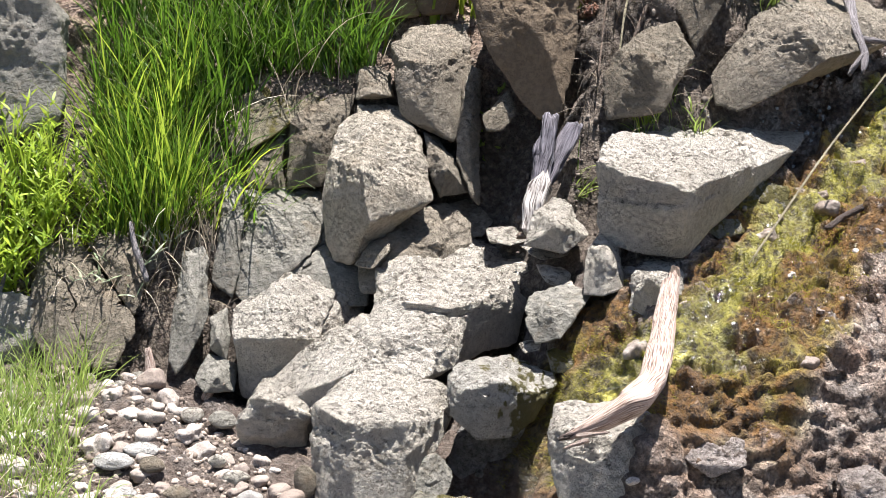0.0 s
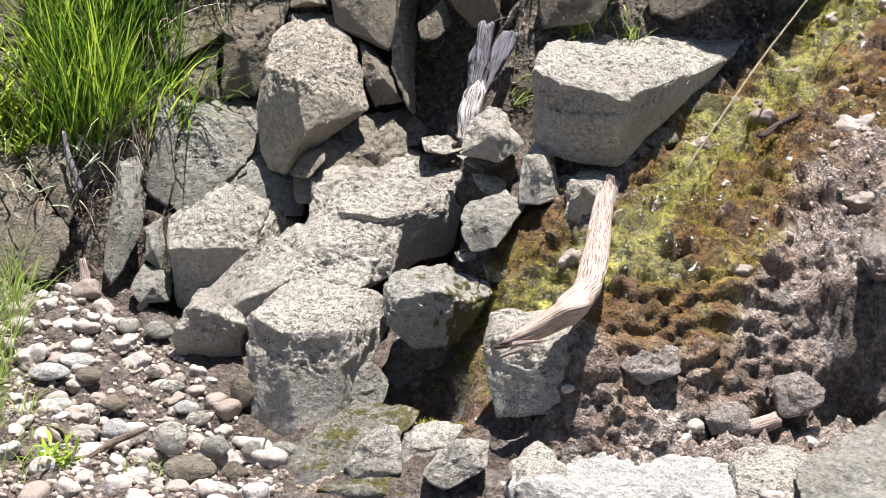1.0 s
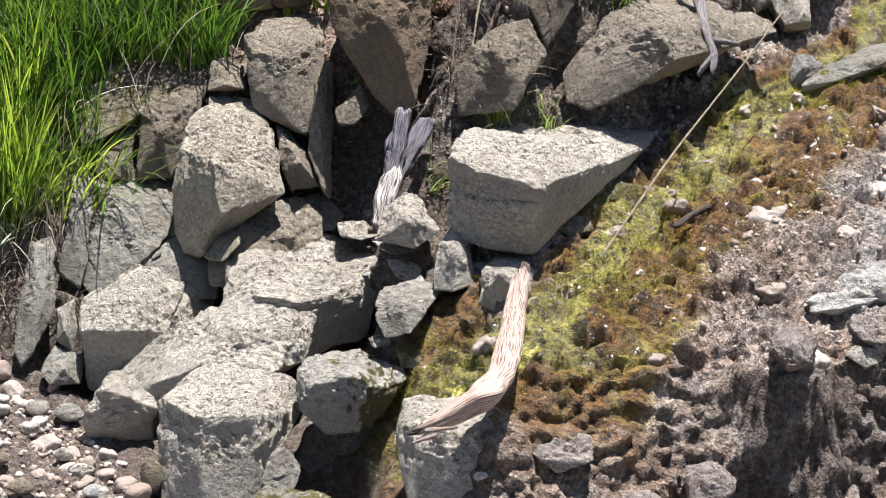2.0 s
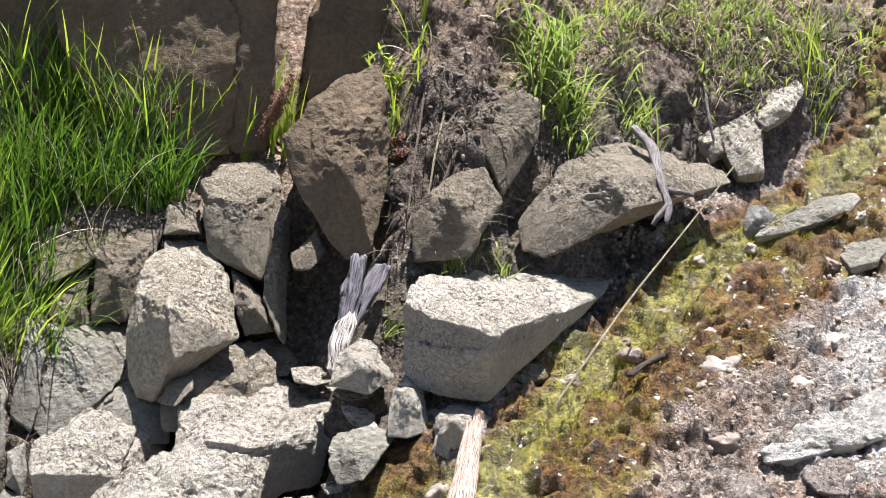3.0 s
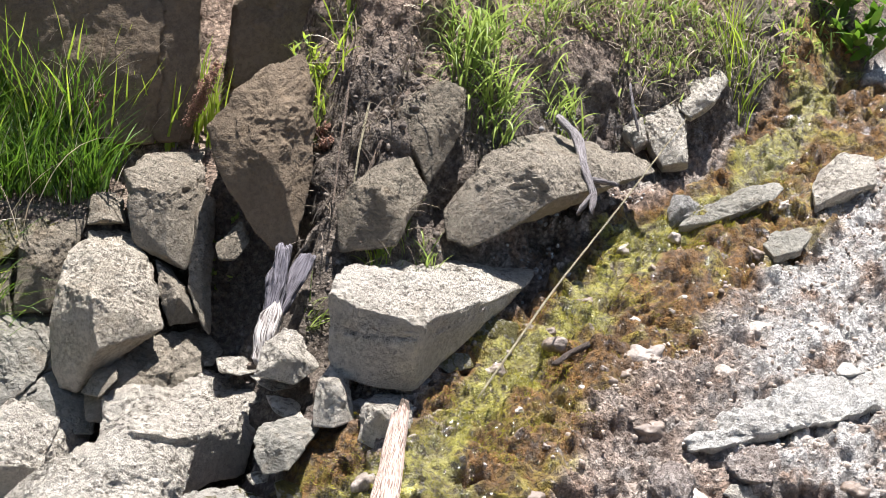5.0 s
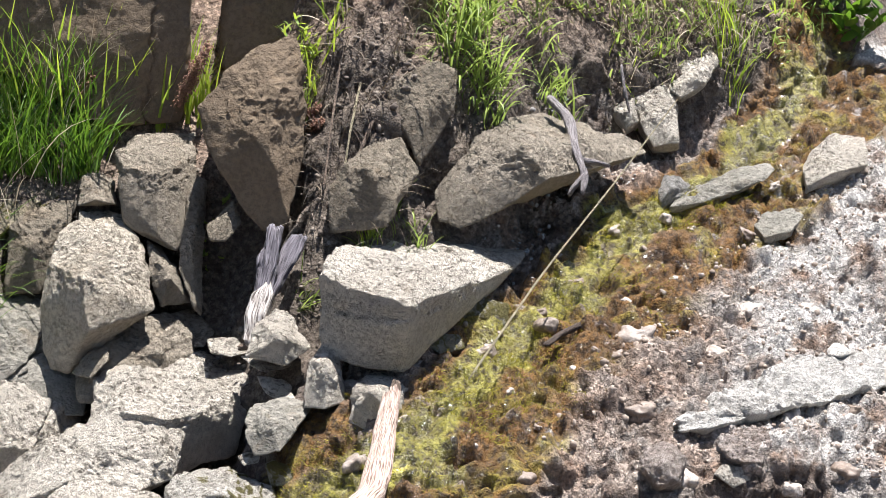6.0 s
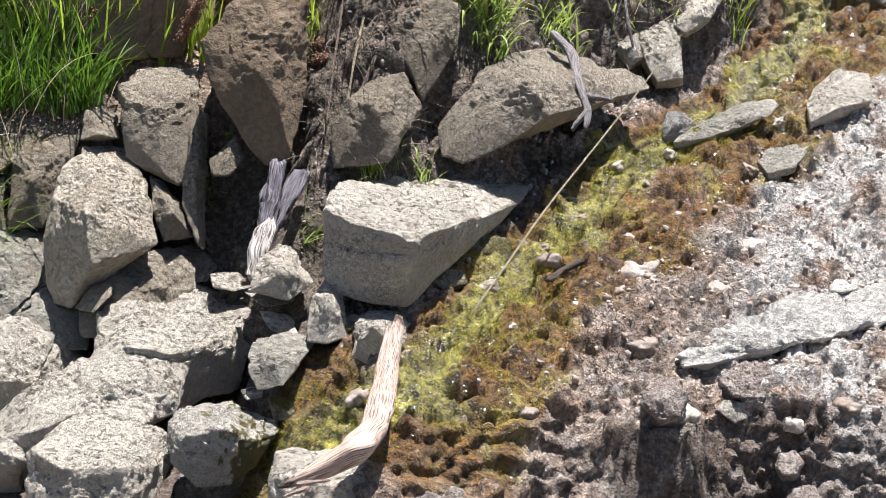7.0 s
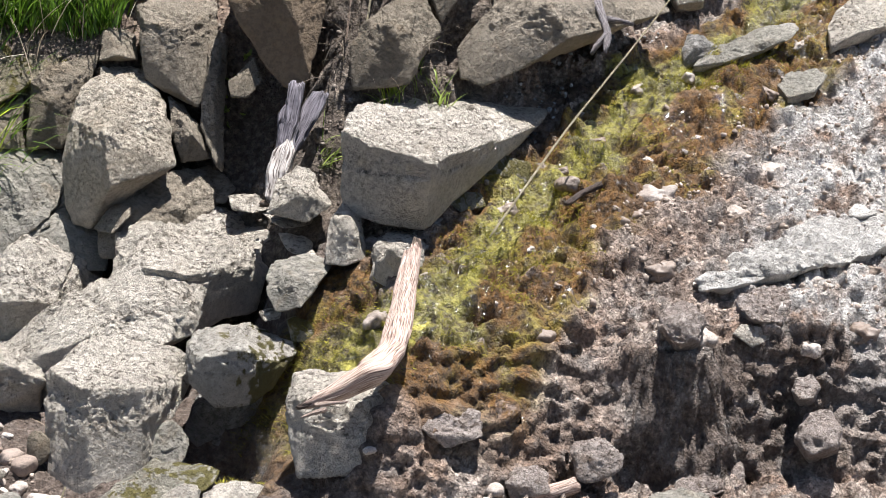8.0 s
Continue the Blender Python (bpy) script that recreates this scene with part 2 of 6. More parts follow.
# crust gives way to dark dirt on the steep alcove, imitating its deep shade
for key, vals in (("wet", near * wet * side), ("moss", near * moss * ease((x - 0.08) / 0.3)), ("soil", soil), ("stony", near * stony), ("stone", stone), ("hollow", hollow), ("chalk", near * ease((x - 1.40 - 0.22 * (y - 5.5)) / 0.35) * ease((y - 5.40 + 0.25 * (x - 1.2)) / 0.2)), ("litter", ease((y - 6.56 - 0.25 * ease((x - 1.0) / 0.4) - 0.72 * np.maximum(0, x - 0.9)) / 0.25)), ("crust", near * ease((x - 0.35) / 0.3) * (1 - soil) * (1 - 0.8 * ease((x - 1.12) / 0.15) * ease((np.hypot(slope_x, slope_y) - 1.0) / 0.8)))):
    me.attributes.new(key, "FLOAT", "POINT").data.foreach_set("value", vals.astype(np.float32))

gm, bsdf, node, ramp, mix, math_, noise_, link, bump = material("stream bank ground")
pos = node("ShaderNodeNewGeometry").outputs["Position"]
wet_a = node("ShaderNodeAttribute", attribute_name="wet").outputs["Fac"]
moss_a = node("ShaderNodeAttribute", attribute_name="moss").outputs["Fac"]
soil_a = node("ShaderNodeAttribute", attribute_name="soil").outputs["Fac"]
wide, fine, grain = noise_(6.0, 5, 0.6, pos), noise_(45.0, 5, 0.7, pos), noise_(190.0, 3, 0.6, pos)
stony_a = node("ShaderNodeAttribute", attribute_name="stony").outputs["Fac"]
stone_a = node("ShaderNodeAttribute", attribute_name="stone").outputs["Fac"]
crust_a = node("ShaderNodeAttribute", attribute_name="crust").outputs["Fac"]
dirt = mix(ramp(fine, [(0.38, 0), (0.62, 1)]), (0.085, 0.058, 0.042), (0.24, 0.185, 0.15))
lime = mix(ramp(wide, [(0.38, 0), (0.60, 1)]), (0.48, 0.335, 0.245), (0.78, 0.655, 0.55))
lime = mix(ramp(fine, [(0.40, 0.85), (0.54, 0)]), lime, (0.17, 0.115, 0.088))
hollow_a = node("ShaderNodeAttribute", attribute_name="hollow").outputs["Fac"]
# hollows of the crust: mud, and their shade, mixed into the colour
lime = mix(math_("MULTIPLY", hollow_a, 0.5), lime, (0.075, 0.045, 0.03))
chalk_a = node("ShaderNodeAttribute", attribute_name="chalk").outputs["Fac"]
lime = mix(math_("MULTIPLY", chalk_a, ramp(wide, [(0.36, 0), (0.54, 0.9)])), lime, (0.80, 0.765, 0.715))
gravel = mix(crust_a, dirt, lime)
pebble = mix(ramp(stone_a, [(0.2, 0), (0.9, 1)]), (0.20, 0.165, 0.14), (0.52, 0.49, 0.45))
pebble = mix(ramp(grain, [(0.40, 0.7), (0.55, 0)]), pebble, (0.12, 0.10, 0.085))
gravel = mix(math_("MULTIPLY", stony_a, 0.8), gravel, pebble)
earth = mix(ramp(fine, [(0.40, 0), (0.62, 1)]), (0.09, 0.066, 0.05), (0.29, 0.235, 0.18))
earth = mix(math_("MULTIPLY", stony_a, ramp(stone_a, [(0.75, 0), (0.8, 1)])), earth, (0.36, 0.32, 0.27))
litter = mix(ramp(fine, [(0.38, 0), (0.60, 1)]), (0.13, 0.08, 0.055), (0.52, 0.38, 0.28))
earth = mix(node("ShaderNodeAttribute", attribute_name="litter").outputs["Fac"], earth, litter)
col = mix(soil_a, gravel, earth)
growth = mix(ramp(math_("ADD", math_("MULTIPLY", wide, 0.7), math_("MULTIPLY", wet_a, 0.3)), [(0.34, 0), (0.52, 1)]), (0.21, 0.10, 0.018), (0.36, 0.325, 0.045))
growth = mix(ramp(fine, [(0.40, 0.9), (0.54, 0)]), growth, (0.045, 0.024, 0.006))
bare = math_("SUBTRACT", 1.0, math_("MULTIPLY", stony_a, ramp(stone_a, [(0.66, 0), (0.70, 1)])))
cover = math_("MULTIPLY", math_("MULTIPLY", moss_a, bare), ramp(noise_(9.0, 4, 0.6, pos), [(0.29, 0), (0.36, 1)]))
# dark gaps in the moss: shade of its hollows put into the colour
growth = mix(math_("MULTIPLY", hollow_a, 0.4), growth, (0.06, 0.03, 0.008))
col = mix(cover, col, growth)
col = mix(math_("MULTIPLY", wet_a, 0.3), col, mix(0.5, col, (0.03, 0.025, 0.012)))
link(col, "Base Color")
link(math_("SUBTRACT", 0.9, math_("MULTIPLY", wet_a, 0.5)), "Roughness")
# a film of running water over the wet parts
film = math_("MULTIPLY", ramp(math_("MAXIMUM", wet_a, math_("MULTIPLY", moss_a, 0.55)), [(0.15, 0), (0.6, 1)]), ramp(noise_(13.0, 3, 0.6, pos), [(0.40, 0), (0.56, 1)]))
link(film, "Coat Weight")
bsdf.inputs["Coat Roughness"].default_value = 0.10
link(bump(noise_(60.0, 3, 0.6, pos, 0.5), 1.0, 0.03), "Coat Normal")
sway = node("ShaderNodeTexNoise", {"Vector": pos, "Scale": 70.0, "Detail": 2.0}).outputs["Color"]
sway = node("ShaderNodeVectorMath", {0: sway, 1: (0.014, 0.014, 0.014)}, operation="MULTIPLY").outputs[0]
warp = node("ShaderNodeVectorMath", {0: pos, 1: sway}, operation="ADD").outputs[0]
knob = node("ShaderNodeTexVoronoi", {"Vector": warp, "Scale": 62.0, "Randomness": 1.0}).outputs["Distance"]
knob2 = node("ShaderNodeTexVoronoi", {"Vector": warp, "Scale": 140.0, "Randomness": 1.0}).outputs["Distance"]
# gaps between the knobs, for shade that is painted into the base colour
crev_shade = math_("MAXIMUM", ramp(math_("ADD", knob, math_("MULTIPLY", grain, 0.3)), [(0.56, 0), (0.76, 1)]), math_("MULTIPLY", ramp(knob2, [(0.5, 0), (0.68, 1)]), 0.7))
crev_shade = math_("MULTIPLY", crev_shade, math_("SUBTRACT", 1.0, math_("MULTIPLY", cover, 0.7)))
link(mix(math_("MULTIPLY", crev_shade, 0.62), col, mix(0.75, col, (0.035, 0.024, 0.016))), "Base Color")
n1 = bump(math_("ADD", fine, math_("MULTIPLY", noise_(18.0, 4, 0.6, pos), 0.7)), 0.9, 0.016)
soft_knob = math_("SUBTRACT", math_("MULTIPLY", cover, 0.6), 1.0)
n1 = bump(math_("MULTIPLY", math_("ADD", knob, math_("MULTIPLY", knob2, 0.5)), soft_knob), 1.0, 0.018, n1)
link(bump(grain, 1.0, 0.010, n1), "Normal")
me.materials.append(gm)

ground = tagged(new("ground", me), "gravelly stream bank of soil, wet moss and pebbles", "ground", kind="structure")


def ground_z(x, y):
    x, y = np.atleast_1d(np.asarray(x, float)), np.atleast_1d(np.asarray(y, float))
    e = 0.02
    k = 1 + ((land(x + e, y) - land(x - e, y)) / (2 * e)) ** 2 + ((land(x, y + e) - land(x, y - e)) / (2 * e)) ** 2
    return land(x, y) + relief(x, y)[0] * np.sqrt(k)

# ---- boulders and blocks ----
def ball(level):
    bm = bmesh.new()
    bmesh.ops.create_icosphere(bm, subdivisions=level, radius=1)
    v = np.array([p.co[:] for p in bm.verts])
    f = [tuple(p.index for p in q.verts) for q in bm.faces]
    bm.free()
    return v / np.linalg.norm(v, axis=1)[:, None], f


BALLS = {k: ball(k) for k in (2, 3, 4, 5, 6, 7)}


def hull_planes(corners):
    bm = bmesh.new()
    for c in corners:
        bm.verts.new(c)
    bmesh.ops.convex_hull(bm, input=bm.verts[:])
    bm.normal_update()
    mid = np.mean([v.co[:] for v in bm.verts if v.link_faces], axis=0)
    out = []
    for f in bm.faces:
        n, p = np.array(f.normal[:]), np.array(f.calc_center_median()[:])
        h = float(n @ (p - mid))
        if h < 0:
            n, h = -n, -h
        if not any(n @ m > 0.995 and abs(h - k) < 0.03 for m, k in out):
            out.append((n, h))
    bm.free()
    return mid, out


def stone_shape(corners, level=5, edge=140.0, rough=1.0, seed=0, chips=1.0, cracks=0, lumps=1.0):
    """A rock with the faces of the corners' hull, worn round at the edges, chipped and pitted. Corners in metres."""
    c = np.array(corners, float)
    lo, hi = c.min(0), c.max(0)
    half = np.maximum((hi - lo) / 2, 0.01)
    mid, planes = hull_planes([tuple(v) for v in (c - (lo + hi) / 2) / half])
    d, faces = BALLS[level]
    dice = np.random.default_rng(seed + 100)
    # flat chips knocked off the edges
    for _ in range(int(8 * chips)):
        n = dice.normal(size=3)
        n /= np.linalg.norm(n)
        reach = min(h / max(n @ m, 1e-3) for m, h in planes if n @ m > 1e-3)
        top = max(float(((c - (lo + hi) / 2) / half - mid) @ n) for c in c)
        planes.append((n, max(0.55 * reach, dice.uniform(0.85, 0.97) * top)))
    inv = 0.0
    for n, h in planes:
        inv = inv + np.maximum(0, d @ n / max(h, 0.02)) ** edge
    r = inv ** (-1.0 / edge)
    p = (mid + d * r[:, None]) * half
    size = float(np.cbrt(half.prod())) * 2
    out = d / half
    out /= np.linalg.norm(out, axis=1)[:, None]
    q = p + 3.7 * (seed + 1)
    w = 0.022 * lumps * size * fbm(q, 0.5 * size, 3, seed)
    # broken in steps, as layers split off
    flake = 2.2 * fbm(q * (1, 1, 1.3), 0.75 * size, 3, seed + 9)
    w = w + 0.013 * size * chips * (np.floor(flake) + ease((flake - np.floor(flake)) * 7.0) - 1)
    # joints that run through the stone
    for _ in range(cracks):
        n = dice.normal(size=3) * (1, 0.4, 0.5)
        n /= np.linalg.norm(n)
        off = p @ n - dice.uniform(-0.25, 0.25) * size + 0.03 * fbm(q, 0.12, 3, seed + 60)
        w = w - 0.022 * np.exp(-(off / 0.0045) ** 2)
    # worn hollows, ledges and pits of the weathered skin, deepest on the upper faces
    skin = 0.35 + 0.65 * ease((out[:, 2] + 0.1) / 0.5)
    w = w + rough * skin * min(1.0, size / 0.25) * (0.015 * fbm(q, 0.10, 3, seed + 30) + 0.009 * (0.3 - np.abs(fbm(q, 0.03, 3, seed + 40))))
    return p + out * w[:, None] + (lo + hi) / 2, faces


def rock(name, place, corners, mat, level=5, label="", category="rock", edge=140.0, rough=1.0, seed=0, chips=1.0, cracks=0, lumps=1.0, group="", parent=None):
    """One rock at place; corners in centimetres from there."""
    v, f = stone_shape(np.array(corners) / 100.0, level, edge, rough, seed, chips, cracks, lumps)
    ob = new(name, mesh_from(name, v, f, MATS[mat]))
    if parent:
        ob.parent, ob.location = parent, Vector(place) - parent.location
        return ob
    ob.location = place
    return tagged(ob, label, category, group)

rock("boulder", (-0.45, 6.07, 0.08), [(-11.8, 8, 26.7), (-1.2, 18, 30.6), (8.2, 21, 26.9), (21, 23, 25.6), (-19.2, -7, 24.3), (-3.1, -9, 32.7), (16, 3, 24.2), (20.2, 3, 16.2), (-16.6, -21, 18.8), (-1.5, -27, 20.9), (7.9, -21, 18.8), (-15.1, -19, -0.3), (-9.8, -22, 0.5), (1.2, -23, 7.6), (12.5, -7, 14.3), (-15.6, 13, 17.3), (-3.7, 11, 23.7), (13.9, 38, 17.4), (7.9, 13, 9.8), (-8.3, -2, 0.7), (-13.4, -1, 14.2)],
     "pale", 7, "pale angular granite boulder beside the largest boulder", "boulder", seed=0, chips=0.12, cracks=1)
rock("rock", (-0.47, 5.66, 0.0), [(-7, -13, 20), (6, 5, 21), (11, 2, 17), (10, -13, 14), (-9, -13, 8), (-12, -13, 13), (-1, -13, 7), (-11, -8, 0), (8, -8, 2), (-6, 12, 16), (8, 22, 14), (-7, 12, 7), (-1, 12, 6), (6, 12, 2)],
     "pale", 6, "low pale granite rock at the edge of gravel", "rock", seed=1)
rock("rock", (0.16, 5.46, 0.14), [(-14.8, -4, 14.9), (-7.2, 9, 15.9), (3.2, 14, 17.2), (10.9, 9, 15.9), (15.6, -1, 12), (-1.6, -18, 17.4), (-11.3, -16, 15.2), (7.6, -13, 12.6), (-13.9, -14, 7.4), (-6.8, -16, 0.3), (2.4, -14, 1.2), (9.5, -8, 5.1), (-8.2, 1, 9.5), (-4.9, 26, 7.9), (2.7, 26, 10), (11.9, 16, 5.9), (7.3, 9, 1.3), (-10, 3, 3.5)],
     "mossed", 6, "rounded pale rock with green moss beside the stream", "rock", seed=2, chips=0.12)
rock("boulder", (0.66, 6.0, 0.56), [(-23.4, -24, 26.8), (-20.5, -12, 28.9), (-13.7, 8, 28.7), (-3.3, 23, 27.5), (12.7, 33, 25), (47.1, 43, 20.5), (-15.6, -34, 24.5), (1.7, -40, 20.6), (42.9, 28, 19), (-22.6, -24, 7.5), (-20.1, -25, 3.1), (-11.2, -32, 1), (1.6, -32, 0.4), (19.6, 8, 2.1), (-10.5, -14, 19.7), (-13.5, 8, 21.8), (12.5, 53, 16.3), (34.7, 48, 12.2), (2.4, -12, 1.6), (-15.4, -4, 6.5)],
     "pale", 7, "flat-topped pale boulder above the stream pool", "boulder", seed=3, chips=0.12)
rock("rock", (0.33, 5.92, 0.55), [(-10.1, -12, 1.4), (-6.1, -4, 10.3), (-0.9, 3, 12.2), (4.8, 3, 10.6), (9.6, -7, 2.9), (-0.4, -16, 8.2), (1.5, -16, 0), (-3.6, 11, 5.5), (0, 13, 7.6), (4.1, 13, 6.5), (7.8, 8, 0.3), (0.4, -1, 4.8), (-6.7, 3, -0.5)],
     "pale", 6, "pale granite weathered rock lying at the stream", "rock", seed=4, chips=0.12)
rock("rock", (0.46, 5.72, 0.46), [(-7, -10, 0.5), (-5.2, -2, 12.3), (-1.2, 4, 14.9), (2.5, 4, 13.6), (4.7, -2, 9.2), (5.1, -10, 2.3), (-1.1, -14, 1.2), (-1, -10, 12.8), (-2.8, 11, 7.7), (-0.2, 12, 10.4), (0.1, 3, 8.6), (4.5, 11, 5.4), (4.6, 3, 0.9), (-4.3, 3, -0.5)],
     "pale", 6, "pale granite weathered rock lying at the stream", "rock", seed=5, chips=0.12)
rock("rock", (0.3, 5.63, 0.36), [(-7.8, -6.5, 8), (-4.5, 1.5, 11.2), (4.5, 5.5, 11.4), (11.9, 3.5, 9.8), (6.5, -8.5, 6.6), (2.1, -16.5, 2.1), (-5, -14.5, 0.2), (-7.6, -10.5, 4.2), (-0.4, -12.5, 9.3), (-4.9, 8.5, 3.5), (-2.5, 15.5, 5.5), (4, 15.5, 6.5), (9.5, 15.5, 4.9), (2.2, -1.5, -0.1), (-4.9, 4.5, 1)],
     "grey", 6, "pale crusted rock lying at the stream", "rock", seed=6, chips=0.12)
rock("rock", (0.3, 5.94, 0.5), [(-8, 3, 3), (7, 3, 2), (8, -4, 2), (-1, -12, 1), (-4, -9, 3), (-6, 11, 0), (6, 4, 0), (-3, 4, 0)],
     "pale", 5, "pale granite weathered rock lying at the stream", "rock", seed=7)
rock("rock", (0.32, 5.82, 0.43), [(-5, 1, 7), (3, 1, 6), (6, -6, 2), (-2, -6, 3), (-4, 7, 4), (4, 4, 0)],
     "pale", 5, "pale granite weathered rock lying at the stream", "rock", seed=8)
rock("rock", (0.6, 5.68, 0.41), [(-5.8, -6, 12.5), (0.5, 7, 12.8), (6.6, 7, 13), (7.4, -6, 10.9), (-9.1, -13, 3.4), (-3.3, -18, 2.1), (4.6, -16, 4.7), (-3.7, -20, 13.5), (-1.1, 0, 7.8), (-2.3, 14, 6.2), (2.3, 22, 6.8), (7.6, 14, 4.9), (5.3, 4, 1), (-4.9, 7, -0.2)],
     "pale", 6, "small pale rock supporting the driftwood", "rock", seed=9, chips=0.12)
rock("rock", (0.41, 5.13, 0.09), [(-14.2, -8, 16.9), (-11.8, 2, 20.1), (-4.3, 12, 19.6), (6.7, 17, 17.4), (16.5, 17, 16.2), (15.9, -3, 18.3), (5.4, -15, 20.1), (-4.8, -18, 19.6), (-13.2, -13, 8.1), (-11.6, -19, -0.3), (5.1, -23, 2), (11.3, -15, 9.5), (-9.2, 9, 10.4), (-7.3, 19, 11.9), (6.4, 29, 10.2), (5.2, 2, 13.4), (9.6, 2, 5.5), (-8.6, 4, 4.3)],
     "pale", 6, "pale rock under the driftwood end", "rock", seed=10, chips=0.12)
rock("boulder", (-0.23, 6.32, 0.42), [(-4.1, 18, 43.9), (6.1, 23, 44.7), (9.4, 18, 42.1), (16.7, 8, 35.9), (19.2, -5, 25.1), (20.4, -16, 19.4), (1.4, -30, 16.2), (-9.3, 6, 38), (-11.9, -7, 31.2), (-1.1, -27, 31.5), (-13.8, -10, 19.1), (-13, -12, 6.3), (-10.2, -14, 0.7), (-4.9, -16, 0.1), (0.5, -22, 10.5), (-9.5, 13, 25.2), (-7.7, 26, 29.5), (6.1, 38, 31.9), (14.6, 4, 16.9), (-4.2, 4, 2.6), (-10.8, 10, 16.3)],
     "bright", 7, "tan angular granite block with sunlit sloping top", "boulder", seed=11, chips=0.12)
rock("rock", (-0.07, 6.25, 0.36), [(-19.3, -8, 5), (-9.3, -4, 16.8), (5.4, 6, 20.6), (14.8, 16, 21.4), (17.8, 12, 17.2), (16.7, -3, 10.9), (2.9, -16, 14.1), (-9, -14, 13.6), (-17.4, -23, 0.1), (-0.4, -23, 0.1), (-7, 13, 11.3), (3.8, 23, 13.4), (12.9, 28, 10.8), (2, 1, 10), (-12.9, -6, 0.1), (-6.8, 3, 9.5)],
     "cream", 6, "tan granite weathered rock lying in the rocky bank", "rock", seed=12, chips=0.12)
rock("boulder", (-0.04, 6.62, 0.75), [(-13, -4, 28.6), (-6.8, 9, 30.9), (12.1, 14, 32.1), (13.4, -1, 27.3), (11.9, -11, 13.5), (7.4, -21, -0.4), (1.5, -24, 4.7), (-8.8, -18, 7.3), (-11.2, -16, 17), (0.7, -19, 24.6), (-10.9, -14, 25.6), (-8.4, 11, 20.1), (-5.4, 34, 23.1), (8.7, 34, 24.5), (8.6, 14, 10.9), (0.9, 1, 4.9), (-8.6, 9, 13.7)],
     "cream", 7, "tan blocky boulder wedged in the bank", "boulder", seed=13, chips=0.12)
rock("rock", (-0.22, 6.63, 0.85), [(-6, -13, 1.3), (-4, -3, 9.2), (0.4, 2, 9.9), (5, -3, 8.3), (6.5, -13, 2.4), (0.1, -18, 4.5), (-3.5, 14, 5.3), (-0.1, 14, 6.4), (3.2, 14, 4.7), (4.3, 4, 0.7), (-0.3, -1, 2.5), (-4.9, 4, -0.1)],
     "cream", 5, "tan granite weathered rock lying in the rocky bank", "rock", seed=14, chips=0.12)
rock("rock", (0.01, 6.42, 0.59), [(-7.2, 0, 19.2), (-2.6, 3, 16.7), (5.7, -2, 6.8), (7.1, -6, 0.6), (-2.2, -14, 0.2), (-4.5, -12, 6.1), (0.4, -15, 9.9), (-5.4, 13, 13.3), (-2, 13, 11.8), (4.1, 13, 3.9), (0.2, 0, 6.8), (5.1, 9, -0.5), (-3.4, 3, 3.9)],
     "cream", 6, "tan granite weathered rock lying in the rocky bank", "rock", seed=15, chips=0.12)
rock("rock_slab", (0.08, 6.48, 0.55), [(0.6, 7, 41), (3.8, 7, 40), (3, 0, 27.7), (1.2, -6, 16.2), (3.9, -18, 0.4), (0.7, -18, 4), (-4.1, -12, 14.2), (-3, -6, 23.4), (-0.9, -2, 33.4), (-1.9, 7, 20.6), (-0.3, 11, 27.8), (3.1, 15, 33), (2.6, 13, 23.5), (1.2, 7, 15.3), (-2.7, 1, 14.1)],
     "cream", 6, "thin upright tan rock slab", "rock slab", seed=16, chips=0.12)
rock("rock_slab", (-0.66, 6.28, 0.32), [(-1.9, 6, 30.4), (3.6, 8, 29.6), (4.6, -4, 20.7), (4.3, -12, 9.3), (2.2, -18, 0.2), (-4.4, -16, 5), (-3.5, -8, 17.2), (0.7, -10, 21.2), (-4.2, 9, 12.9), (-1, 7, 16.1), (-3, 20, 22.5), (1.8, 13, 15.3), (1.7, 5, 7.4), (-4.6, 1, 4.4)],
     "grey", 6, "narrow grey upright rock slab", "rock slab", seed=17, chips=0.12)
rock("rock_slab", (-0.46, 6.29, 0.3), [(-15.6, 9, 30.3), (-9.7, 11, 30.4), (-3.6, 11, 28.9), (7.6, 11, 28.7), (9.3, -3, 15.9), (15.2, -7, 9.4), (22.7, -9, 8.4), (23, -19, 0.4), (7.9, -24, 0.9), (-12.6, -23, 1.5), (-17.3, -17, 3.1), (-15.3, -9, 15.6), (-2.9, -12, 19.9), (-12.6, 11, 10.5), (-12.9, 26, 21), (-3.9, 26, 20.3), (15.6, 11, 5.2), (16, 1, -0.1), (-13.9, 3, 1.8)],
     "grey", 7, "grey cracked rock slab of the bank wall", "rock slab", seed=18, cracks=2, chips=0.12)
rock("rock", (-0.4, 6.53, 0.6), [(-8.3, -7, 20.9), (0, -3, 25.6), (7.9, 1, 27.8), (12.4, 1, 27.6), (7.6, -8, 16.9), (3.9, -13, 7.6), (2.2, -17, 0.3), (-8.9, -17, 0.3), (-7.4, -13, 11.6), (-1.2, -15, 15.6), (-7.6, 18, 14.6), (-1.3, 21, 18.1), (8, 21, 20.1), (1.6, 12, 4.9), (-7.8, 8, -0.3), (-2.1, 10, 11)],
     "tan", 6, "tan granite weathered rock lying in the rocky bank", "rock", seed=19, chips=0.12)
